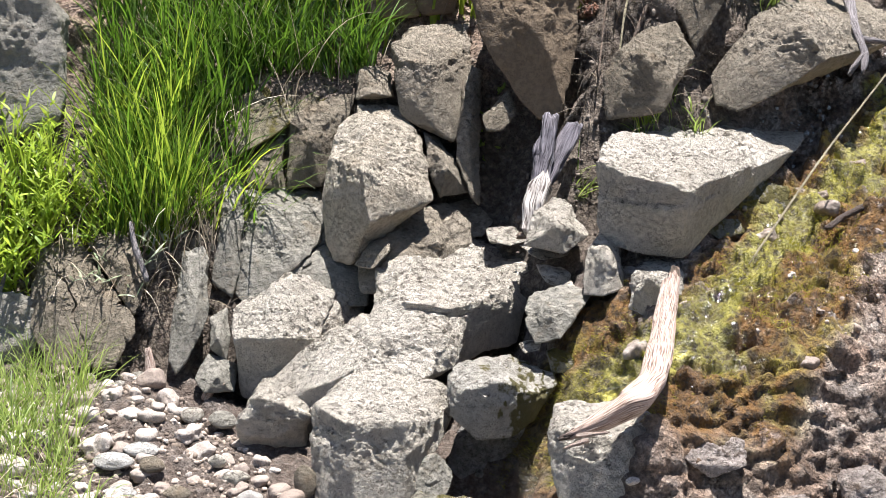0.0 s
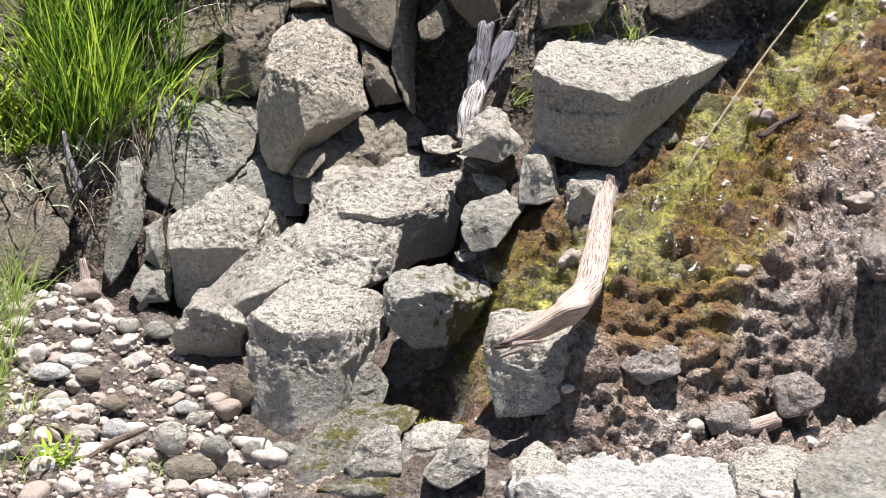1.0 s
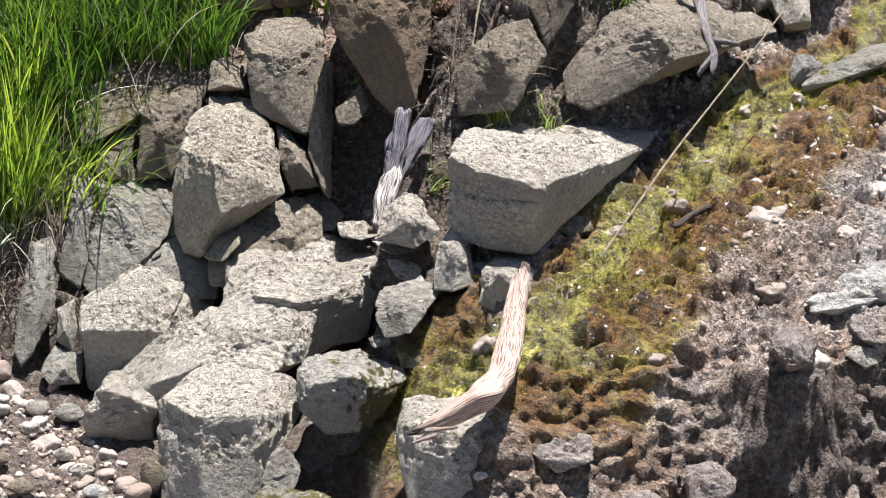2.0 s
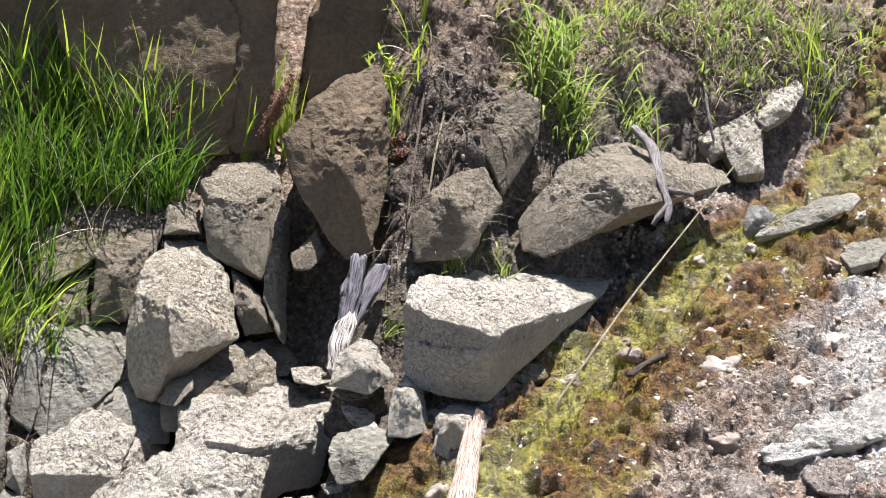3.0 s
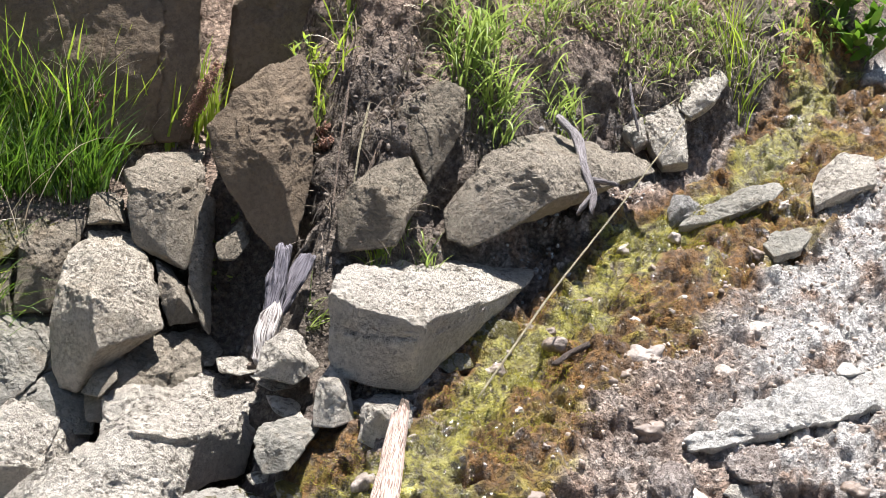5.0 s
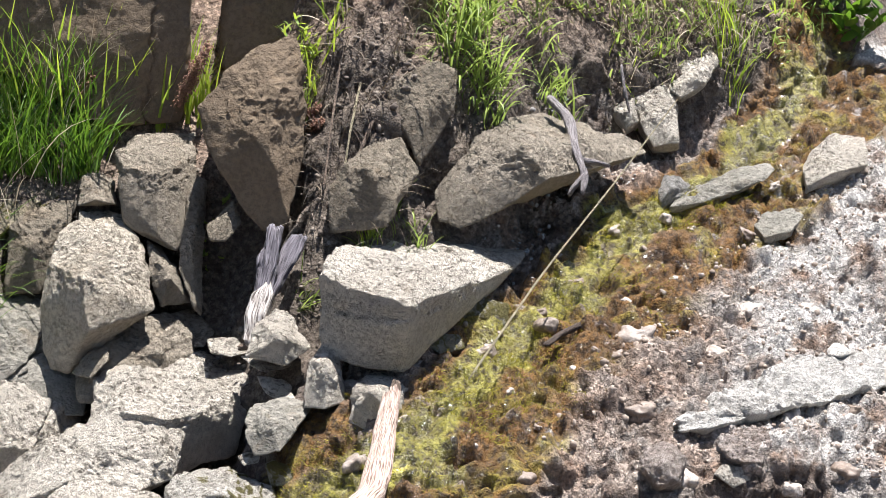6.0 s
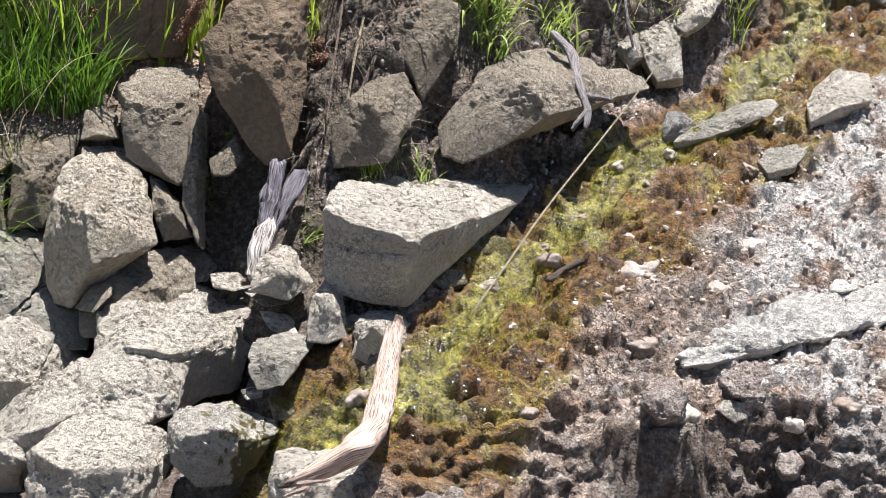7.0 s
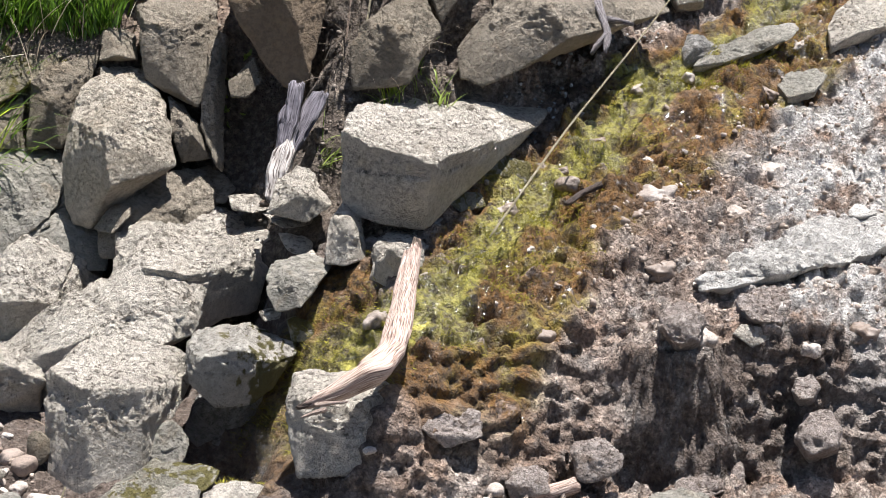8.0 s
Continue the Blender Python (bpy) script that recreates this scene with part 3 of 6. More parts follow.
rock("rock", (-0.56, 6.51, 0.57), [(-0.7, -5.5, 14.2), (4.9, -3.5, 17.8), (6.3, -9.5, 10.7), (6.7, -11.5, 2.9), (-0.6, -13.5, 3.4), (-5.7, -11.5, 3.8), (-5.5, -8.5, 10.1), (-5.6, 11.5, 5.6), (-1.8, 11.5, 9.1), (2.4, 11.5, 12.1), (3.2, 10.5, 6.1), (3.5, 8.5, 0.4), (-5.7, 8.5, 1.1)],
     "tan", 6, "tan granite weathered rock lying in the rocky bank", "rock", seed=20, chips=0.12)
rock("rock", (-0.54, 6.62, 0.68), [(-13, -6, 16), (-1, -2, 21.7), (11.6, 0, 23.9), (22, -2, 20.8), (14.2, -10, 16.5), (5.9, -14, 12.2), (-7, -20, 3.2), (-12, -20, -0.1), (-14.6, -14, 7.4), (-11.7, 19, 10.6), (-2.5, 20, 15.2), (14.6, 20, 14.5), (8.8, 15, 11.2), (-6.9, 5, 1.7), (-12.7, 11, 4.6)],
     "mossy_tan", 6, "flat mossy rock below the tall grass", "rock", seed=21, chips=0.12)
rock("rock_slab", (-0.76, 6.06, 0.15), [(-2.9, 9, 31.8), (2.8, 12, 32.2), (4.8, 4, 27.8), (6.1, -4, 17.6), (4, -10, 10.6), (0.5, -16, 3.6), (-3.1, -18, -0.5), (-5.7, -14, 2.7), (-5.2, -6, 11.2), (-1.2, -1, 20.3), (2.3, -9, 19), (-2.8, 14, 14.7), (0.3, 22, 23.7), (0, 6, 14.3), (1.3, 5, 8.1), (-3.7, -3, 0.6), (-5.7, 9, 8.3)],
     "grey", 6, "narrow grey rock slab standing upright", "rock slab", seed=22, chips=0.12)
rock("rock", (-0.67, 6.02, 0.16), [(-2.5, -2, 13.3), (1.6, 3, 14.6), (3.8, -5, 7.5), (2.9, -10, 1.7), (-2.4, -9, 5.6), (0.5, -12, 9.6), (-3.2, 11, 8), (0.2, 11, 9.9), (1.5, 8, 3.9), (1, 3, 0), (-3, 4, 2.8), (-0.7, 1, 6)],
     "grey", 5, "grey granite weathered rock lying in the rocky bank", "rock", seed=23, chips=0.12)
rock("rock", (-0.68, 5.91, 0.08), [(-5, -7.5, 7.1), (-1.5, 2.5, 11.7), (6.1, 2.5, 8.7), (6.6, -7.5, 3.1), (-1.9, -11.5, 3.9), (2.2, -9.5, 8.9), (-2, 10.5, 7.3), (3.6, 10.5, 5.1), (0.5, 3.5, 4.7), (3.7, 5.5, 0.3), (-2.4, 1.5, 1.2), (-4.8, 5.5, 3.2)],
     "grey", 5, "grey granite weathered rock lying in the rocky bank", "rock", seed=24, chips=0.12)
rock("boulder", (-1.11, 6.14, 0.16), [(-12.8, 2.5, 28.3), (-9.7, 9.5, 32.3), (-1.4, 11.5, 32.9), (2.3, 5.5, 29.7), (11.4, -6.5, 20.1), (18.1, -12.5, 12.9), (19.2, -16.5, 8.8), (13.4, -22.5, 0.4), (-5.7, -22.5, 0.4), (-12.5, -12.5, 9.4), (-2.9, -12.5, 20.3), (-5, 7.5, 14.5), (-10.6, 26.5, 22.7), (-2, 25.5, 20.3), (10.6, 7.5, 9), (7.6, -2.5, 0.4), (-12.2, 7.5, 6.4)],
     "tan", 7, "brown weathered rock face with vertical cracks", "boulder", seed=25, chips=0.12, cracks=2)
rock("rock", (-0.99, 6.22, 0.29), [(-9.5, -1.5, 18.3), (-3, 4.5, 21.5), (4.8, 0.5, 17.8), (8.6, -11.5, 8.4), (6.3, -19.5, 0), (0.2, -15.5, 7.3), (2.1, -13.5, 14.2), (-9.6, 15.5, 11.9), (-0.6, 3.5, 9.7), (-4.3, 16.5, 15.1), (1, 16.5, 11.6), (4.1, 5.5, 5.3), (-1.9, 1.5, 4.7)],
     "tan", 6, "tan granite weathered rock lying in the rocky bank", "rock", seed=26, chips=0.12)
rock("rock", (-1.31, 6.11, 0.15), [(-4, -1, 19), (10, -6, 19), (14, -11, 8), (5, -11, 0), (-9, -11, 0), (-14, -1, 19), (-3, 19, 15), (11, 13, 6), (-7, 13, 1)],
     "grey", 6, "grey granite weathered rock lying in the rocky bank", "rock", seed=27)
rock("boulder", (-1.33, 6.6, 0.74), [(-17, -6, 46), (11, -6, 46), (14, -8, 39), (15, -13, 14), (11, -18, 5), (-10, -18, 0), (-18, -13, 8), (-13, 24, 38), (11, 22, 33), (8, 18, 8), (-13, 18, 10)],
     "grey", 6, "dark grey boulder behind the grass", "boulder", seed=28, chips=0.4)
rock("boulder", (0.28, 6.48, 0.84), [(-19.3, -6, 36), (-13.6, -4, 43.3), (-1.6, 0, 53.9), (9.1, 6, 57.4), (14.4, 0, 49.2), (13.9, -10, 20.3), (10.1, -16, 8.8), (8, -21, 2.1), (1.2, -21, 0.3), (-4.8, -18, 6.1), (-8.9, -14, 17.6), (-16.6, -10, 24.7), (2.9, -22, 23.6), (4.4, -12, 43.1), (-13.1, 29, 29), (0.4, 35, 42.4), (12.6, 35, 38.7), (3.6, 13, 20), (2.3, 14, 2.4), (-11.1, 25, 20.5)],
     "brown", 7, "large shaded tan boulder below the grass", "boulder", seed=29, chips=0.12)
rock("rock", (0.62, 6.31, 0.86), [(-14.6, -9, 13.2), (-9.7, -7, 20.4), (0.2, 0, 25.3), (9.4, 5, 27.3), (13.9, -3, 17.4), (5.5, -15, 10.4), (-2.2, -15, 20.2), (-13.2, -15, -0.5), (3.9, -17, 3.5), (-5.4, 13, 15.9), (0, 5, 16), (8.5, 20, 21.2), (12.2, 17, 13.4), (4.4, 3, 3.6), (-9.1, 11, 10.5)],
     "tan", 6, "tan granite weathered rock lying in the rocky bank", "rock", seed=30, chips=0.12)
rock("rock", (0.79, 6.55, 1.04), [(-11.8, -7.5, 22.1), (-6, -4.5, 26.4), (5.1, 0.5, 32), (11.5, 2.5, 28.9), (10.3, -4.5, 16.2), (3.2, -13.5, 6), (-1.8, -19.5, -0.3), (-6.4, -15.5, 9.9), (-8.4, -11.5, 16.5), (0.3, -15.5, 17.3), (-5.9, 17.5, 17.8), (-1.4, 20.5, 21), (11.2, 22.5, 23.2), (3, 9.5, 14.5), (1.3, 5.5, 1.4), (-3.5, 13.5, 13.7)],
     "tan", 6, "tan granite weathered rock lying in the rocky bank", "rock", seed=31, chips=0.12)
rock("boulder", (1.14, 6.54, 0.87), [(-30.8, -16, 10), (-20.4, -12, 23.3), (-16.3, -4, 27.7), (-0.5, 14, 31.9), (8.4, 22, 30.6), (46.1, 34, 20.5), (47.4, 28, 17.7), (-5.7, -25, 26.4), (16.8, -6, 14.5), (2.7, -26, 15.5), (-30.4, -22, 1.8), (-23.8, -26, -0.2), (-12.9, -28, 5.1), (-4.9, -28, 10.3), (-12.6, 8, 18.8), (3.4, 34, 24.2), (37.7, 49, 15.6), (15.3, 14, 12), (-7.7, -8, 5.9), (-20.4, 4, 9.1)],
     "cream", 7, "tan boulder with bright sunlit top", "boulder", seed=32, chips=0.12)
# upper part is unseen, added height that throws shade on rock and grass
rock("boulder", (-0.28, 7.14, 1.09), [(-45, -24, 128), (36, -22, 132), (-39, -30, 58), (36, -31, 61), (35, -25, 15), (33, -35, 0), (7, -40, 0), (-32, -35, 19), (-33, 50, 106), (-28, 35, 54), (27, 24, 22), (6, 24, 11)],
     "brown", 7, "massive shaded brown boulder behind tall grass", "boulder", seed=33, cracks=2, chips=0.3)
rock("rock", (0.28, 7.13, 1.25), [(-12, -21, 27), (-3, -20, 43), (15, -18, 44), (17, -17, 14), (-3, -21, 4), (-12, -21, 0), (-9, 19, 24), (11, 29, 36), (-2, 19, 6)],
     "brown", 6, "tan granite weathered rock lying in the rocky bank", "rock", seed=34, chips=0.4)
# here too the unseen upper part is added height
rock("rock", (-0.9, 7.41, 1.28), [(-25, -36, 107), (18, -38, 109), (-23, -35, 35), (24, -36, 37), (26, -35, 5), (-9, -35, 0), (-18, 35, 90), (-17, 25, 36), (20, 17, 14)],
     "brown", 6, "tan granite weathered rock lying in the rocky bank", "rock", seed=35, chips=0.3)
rock("rock_slab", (1.78, 5.8, 0.38), [(-35.9, -30.5, 9.6), (-25, -15.8, 10.4), (-13.3, -5.1, 12.8), (5.4, 7.6, 16), (21, 13.6, 17.5), (48.1, 20.6, 19.7), (44, 7, 13.8), (17.6, 0.5, 11.6), (-2.3, -9.5, 9.5), (-21.3, -18.5, 8.2), (3, -1.5, 14), (-36.5, -34.5, 6.1), (-25.5, -19, 6.5), (-13.4, -7, 8.5), (17.1, -2.5, 7.5), (-2.7, -12.5, 5.5), (-21.8, -21.5, 4.3), (-2.9, 19.9, 5.5), (24.3, 38.6, 7.8), (41, 32, 5.4), (4.5, 12.5, 0.5), (-13.1, 6, 1.6), (-12.5, 9.2, 4.3)],
     "white", 7, "smooth chalky white rock slab on the slope", "rock slab", seed=36, chips=0.12, rough=1.8, lumps=2.0)
rock("rock", (1.34, 5.29, 0.34), [(-7.6, -6, 8.6), (-2.6, 4, 10.5), (4.4, 7, 10.9), (5.8, -3, 9.6), (2.6, -12, 6.7), (-3.8, -14, 5.4), (-3.1, -12, 10.5), (-5.4, 2, 4), (4.7, -5, 2.3), (-1.1, -4, 0), (0.5, 1.5, 4.2), (-2.6, 7, 4.3), (0.4, 1, 6.2), (7.5, 10, 4.8), (6.5, 8, -0.4), (-0.3, -1, 2.6), (-0.5, 15, 0.3)],
     "mud", 6, "pale granite weathered rock lying at the stream", "rock", seed=37, edge=16.0, rough=1.8, chips=0.12)
rock("rock", (1.62, 5.5, 0.33), [(-10, -8, 10), (-2.7, 5, 11.7), (8.5, 7, 12.4), (7.2, -5, 11.2), (2.1, -15, 6.7), (-6.8, -15, 7.7), (-3, -11, 12.7), (-8.4, -3, 6.3), (4.9, -6.5, 1.8), (-4.5, -8, 3.3), (-3.5, 7, 5.4), (2, 17, 6.5), (9.8, 17, 7.4), (4.9, 0, 3.4), (0.6, 7, 0.4), (-1.9, 12, 2.2)],
     "mud", 6, "pale granite weathered rock lying at the stream", "rock", seed=38, edge=16.0, rough=1.8, chips=0.12)
rock("boulder", (0.57, 4.75, -0.03), [(-27, -19, 10), (-19, 1, 8), (4, 11, 4), (30, 6, 5), (30, -14, 5), (25, -24, 1), (-25, -24, 1), (-20, 11, 6), (4, 31, 2), (23, 11, 3), (-18, 11, 0)],
     "white", 7, "flat chalky white boulder at the cliff foot", "boulder", seed=39)
rock("rock", (0.95, 4.73, -0.03), [(-9, -12, 8), (2, 4, 9), (12, -1, 7), (13, -17, 3), (-11, -17, 1), (-6, 12, 6), (9, 19, 5), (-8, 12, 0)],
     "pale", 6, "pale granite weathered rock lying at the stream", "rock", seed=40)
rock("rock", (1.17, 4.78, -0.01), [(-16.9, -13, 7.6), (-10.1, -3, 7.9), (0.6, 8, 8.7), (11.4, 13, 10.5), (17.8, 8, 9.3), (9.9, -25, 3.7), (-17.5, -27, 4.8), (-4.4, -15, 9.8), (-3.9, 12, 1.2), (4.8, 23, 0.7), (11.8, 23, 3.4), (9.6, -10, 0.4), (-0.5, 0, 3.9), (-9.6, 2, 2.1)],
     "grey", 6, "pale granite weathered rock lying at the stream", "rock", seed=41, chips=0.12)
rock("rock", (1.87, 6.96, 0.83), [(-13.1, -9.5, 4.7), (-9.7, -2.5, 8.4), (12.5, 7.5, 13.4), (22.5, 10.5, 15.4), (23.7, 5.5, 13.8), (18.3, -2.5, 11.6), (-4.7, -14.5, 5.8), (-19, -16.5, 3.1), (-2, -10.5, 10.3), (-12.8, -9, 1.9), (-8.5, 1.5, 5), (-2.3, -6.5, 1.8), (-18.6, -15.5, 0.2), (2.4, 5, 5.1), (-3.8, 10.5, 5.9), (12.7, 18.5, 9.5), (16.8, 10.5, 8.2), (1.4, 6.5, 1.2), (-6.5, 4, 1.4), (-2.6, 14.5, 3.2)],
     "grey", 6, "long pale crusted rock lying across the stream", "rock", seed=42, chips=0.12)
rock("rock", (1.71, 6.93, 0.84), [(-4.7, -4, 7), (-1.1, 2, 10.6), (4.4, 2, 10.6), (8, -2, 7.4), (2.4, -8, 5.1), (-5, -10, 3.3), (-1.3, -10, 8.7), (-3.5, 0, 3.6), (3.7, -3.5, 1.7), (-4.7, -9.5, 0.5), (-0.5, 8, 4.8), (1.3, 9, 7.9), (5.3, 9, 7.9), (4.4, 4, 3.6), (-0.9, 2.5, 0.3), (-0.1, 9, 2.6)],
     "dark", 5, "dark wet weathered rock lying at the stream", "rock", seed=43, chips=0.12)
rock("rock", (-0.07, 4.94, -0.02), [(-18, -19, 3), (-9, -9, 10), (3, 1, 12), (14, 6, 12), (18, 1, 11), (10, -11, 10), (-3, -19, 2), (-12, -19, 0), (-13, 11, 2), (2, 21, 9), (13, 21, 8), (-2, 11, 1)],
     "mossy", 6, "low mossy wet rock in the outflow", "rock", seed=44)
rock("rock", (0.12, 4.87, -0.0), [(-6, -4, 9), (0, 1, 10), (9, 1, 9), (6, -4, 6), (-3, -9, 0), (-7, -9, 2), (-5, 6, 6), (6, 11, 6), (-2, 6, 0)],
     "pale", 6, "dark wet weathered rock lying at the stream", "rock", seed=45)
rock("rock", (0.19, 4.74, 0.0), [(-10, -8, 4), (-1, -3, 12), (8, 2, 10), (8, -3, 6), (-3, -8, 1), (-8, 6, 2), (6, 12, 7), (-2, 6, 0)],
     "pale", 6, "dark wet weathered rock lying at the stream", "rock", seed=46)
rock("rock", (-0.01, 4.82, -0.02), [(-8, -7, 5), (2, 1, 14), (7, -1, 13), (6, -7, 4), (-4, -7, 0), (-6, 6, 4), (5, 9, 10), (-3, 6, 0)],
     "pale", 6, "dark wet weathered rock lying at the stream", "rock", seed=47)
rock("rock", (-0.05, 5.22, 0.01), [(-6, -8, 7), (-3, -3, 12), (3, 0, 12), (8, 0, 7), (5, -6, 1), (-5, -8, 1), (-4, 8, 5), (2, 12, 9), (4, 8, 0)],
     "grey", 6, "grey granite weathered rock lying at the stream", "rock", seed=48)
main_boulder = tagged(new("boulder"), "large pale granite boulder with broken stepped faces", "boulder")
main_boulder.location = (0.04, 5.86, 0.17)
rock("mass", (0.03, 6.06, 0.17), [(-25.4, -20, 16.6), (-22.5, -6, 24.6), (-17.3, 4, 29.3), (-7.2, 19, 30), (5.1, 24, 30.1), (18.1, 19, 27.3), (24.9, 4, 24.6), (21.2, -8, 14.1), (19.1, -9, 5.1), (7.9, -21, 22.1), (-2, -30, 22), (-13.4, -28, 23.1), (-5.3, -28, 1), (6.3, -21, 3.2), (-16.6, 19, 16.3), (-5.1, 44, 18.7), (18.9, 29, 15.6), (16.2, 17, 8.6), (-3.7, -3, 0.2), (-9.8, -3, 16.8)],
     "pale", 7, seed=49, chips=0.12, cracks=0, lumps=1.4, parent=main_boulder)
rock("mass", (-0.26, 5.75, 0.0), [(-15.5, -3, 20.8), (-3.1, 0, 28.7), (13.1, 8, 42.7), (20.5, -1, 37.9), (12.7, -15, 32.8), (33.5, 5, 33.7), (29.4, -9, 24.3), (19.9, -23, 25.1), (3.4, -21, 28.1), (-12, -15, 19.5), (-15.8, -9, 8.3), (-30.3, 0, 12.1), (-31.6, -5, 3.5), (-9.8, -15, 6.1), (-3.2, 25, 18.9), (14.5, 24, 25.9), (1.9, 4, 20.1), (14.3, 2, 18), (-24.6, 20, 0.4), (-12.5, 22, 13.2)],
     "pale", 7, seed=50, chips=0.12, cracks=0, lumps=1.4, parent=main_boulder)
rock("mass", (-0.17, 5.37, -0.05), [(-18, -7, 30.7), (-13, 8, 29.4), (-5.7, 18, 31.9), (9.3, 18, 30.3), (17.9, 13, 27.8), (19.9, 5, 22.6), (-9.1, -21, 29.9), (7.6, -23, 30.4), (-16.8, -20, 0.8), (-4.1, -31, -0.3), (7.3, -29, 8.3), (15.2, -2, 16.5), (-7.1, -1, 22.1), (-10.3, 28, 19.2), (6.4, 33, 20.6), (5.4, -3, 22.7), (10.9, 18, 10.5), (-12.8, 0, 0.3)],
     "pale", 7, seed=51, chips=0.12, cracks=0, lumps=1.2, parent=main_boulder)
rock("rock", (-0.36, 6.6, 0.25), [(-39, -17, 33), (-13, 2, 51), (10, 6, 56), (29, 2, 43), (39, -4, 29), (39, -12, 21), (11, -21, 3), (-31, -22, 0), (-39, -22, 4), (-29, 15, 30), (8, 31, 46), (29, 21, 26), (8, 15, 7), (-29, 15, 8)],
     "grey", 6, "grey granite weathered rock lying in the rocky bank", "rock", seed=52)
rock("rock", (-0.92, 6.27, 0.12), [(-36, -1, 35), (-1, 1, 38), (23, -1, 35), (24, -15, 14), (15, -18, 0), (-29, -18, 0), (-27, 19, 29), (17, 19, 29), (11, 11, 3)],
     "tan", 5, "tan granite weathered rock lying in the rocky bank", "rock", seed=53)
rock("rock", (1.56, 5.39, 0.32), [(-6, -5, 5), (-3, -2, 7), (6, -1, 6), (6, -3, 3), (0, -5, 1), (-4, 5, 3), (4, 7, 4), (0, 5, 0)],
     "pale", 5, "pale granite weathered rock lying at the stream", "rock", seed=54)
rock("rock", (1.08, 5.05, 0.06), [(-6, -4, 8), (-1, -1, 11), (6, -1, 9), (7, -7, 5), (0, -7, 1), (-6, -7, 1), (-5, 8, 6), (5, 11, 6), (0, 8, 0)],
     "mud", 5, "crusted brown weathered rock lying at the stream", "rock", edge=16.0, rough=1.8, seed=60)
rock("rock", (0.88, 5.01, 0.02), [(-6, -7, 7), (-1, -2, 9), (6, -1, 7), (8, -7, 3), (-4, -7, 1), (-5, 7, 5), (4, 11, 4), (-3, 7, 0)],
     "mud", 5, "crusted brown weathered rock lying at the stream", "rock", edge=16.0, rough=1.8, seed=62)
rock("rock", (0.69, 5.04, 0.15), [(-9, -8, 7), (-3, -2, 10), (8, 0, 9), (9, -8, 4), (-2, -8, 1), (-7, 7, 5), (6, 12, 6), (-1, 7, 0)],
     "mud", 5, "crusted brown weathered rock lying at the stream", "rock", edge=16.0, rough=1.8, seed=63)
rock("rock", (1.42, 5.21, -0.04), [(-14, -17, 5), (-5, -7, 8), (11, 3, 8), (12, -7, 4), (-3, -17, 2), (-10, 11, 3), (9, 23, 5), (-2, 11, 0)],
     "mud", 5, "crusted brown weathered rock lying at the stream", "rock", edge=16.0, rough=1.8, seed=64)
rock("rock", (-0.02, 4.76, -0.06), [(-14, -8, 7), (-3, 0, 7), (9, 0, 6), (12, -6, 4), (-2, -8, 2), (-10, 5, 4), (7, 10, 4), (-2, 5, 0)],
     "mossy", 5, "low mossy wet rock in the outflow", "rock", seed=65)
rock("stone", (0.24, 5.54, 0.32), [(-3, -1, 3), (0, 0, 4), (3, -1, 4), (3, -4, 2), (-2, -4, 1), (-2, 5, 1), (2, 5, 1), (-2, 4, 0)],
     "pale", 4, "small pale stone on a rounded rock", "stone", seed=66)
rock("rock", (0.17, 6.34, 0.8), [(-6, -2, 5), (4, 0, 14), (7, -2, 7), (1, -8, 1), (-4, -10, 1), (-4, 8, 3), (5, 8, 5), (-3, 6, 0)],
     "tan", 5, "small tan rock stuck in dark soil", "rock", seed=67)
rock("stone", (0.32, 5.55, 0.26), [(-4, -5, 8), (-1, -1, 8), (4, -1, 6), (5, -5, 2), (-2, -5, 1), (-3, 5, 5), (3, 7, 4), (-1, 5, 0)],
     "mossy", 5, "algae-covered stone in the pool", "stone", seed=68)
rock("rock", (0.96, 6.12, 0.55), [(-8, -6, 10), (-2, 0, 14), (8, 0, 12), (8, -4, 6), (-1, -6, 1), (-8, -6, 4), (-6, 6, 7), (6, 9, 9), (0, 6, 0)],
     "mossy", 5, "algae-covered rock below the flat-topped boulder", "rock", seed=69)
rock("stone", (0.82, 5.92, 0.55), [(-6, -4, 4), (-2, 0, 7), (5, 0, 6), (6, -4, 3), (-2, -4, 1), (-4, 5, 2), (4, 8, 3), (-2, 5, 0)],
     "mossy", 5, "algae-covered stone beside the pool", "stone", seed=70)
rock("rock", (-0.21, 6.13, 0.41), [(-5.6, -5, 2.7), (-1, -1, 8.3), (4.5, -3, 10.8), (5.6, -13, 8.7), (0.2, -13, 2.6), (-1, 9, 5), (-1, 9, 5), (3.1, 9, 6.4), (3.9, 2, 4.8), (-0.1, 2, 0.3), (-4.4, 9, 0.1)],
     "cream", 5, "small tan rock wedged below a block", "rock", seed=71, chips=0.12)
rock("rock", (-0.31, 6.25, 0.33), [(-11, -5, 5), (-1, 0, 8), (8, 0, 6), (10, -8, 0), (-1, -10, 1), (-8, 7, 3), (6, 12, 3), (0, 7, 0)],
     "grey", 5, "grey rock at the foot of the wall", "rock", seed=72)
rock("rock", (0.07, 6.37, 0.48), [(-6, 2, 5), (2, 5, 7), (9, -4, 3), (5, -13, 0), (-4, -10, 1), (-4, 12, 2), (7, 6, 1), (-3, 6, 0)],
     "cream", 5, "small tan rock beside dark soil", "rock", seed=73)
rock("rock", (0.19, 6.2, 0.47), [(-6, -1, 5), (3, 1, 6), (7, -4, 2), (1, -8, 1), (-5, -7, 2), (-5, 7, 3), (5, 4, 0), (-3, 4, 0)],
     "pale", 5, "small pale rock behind the largest boulder", "rock", seed=74)
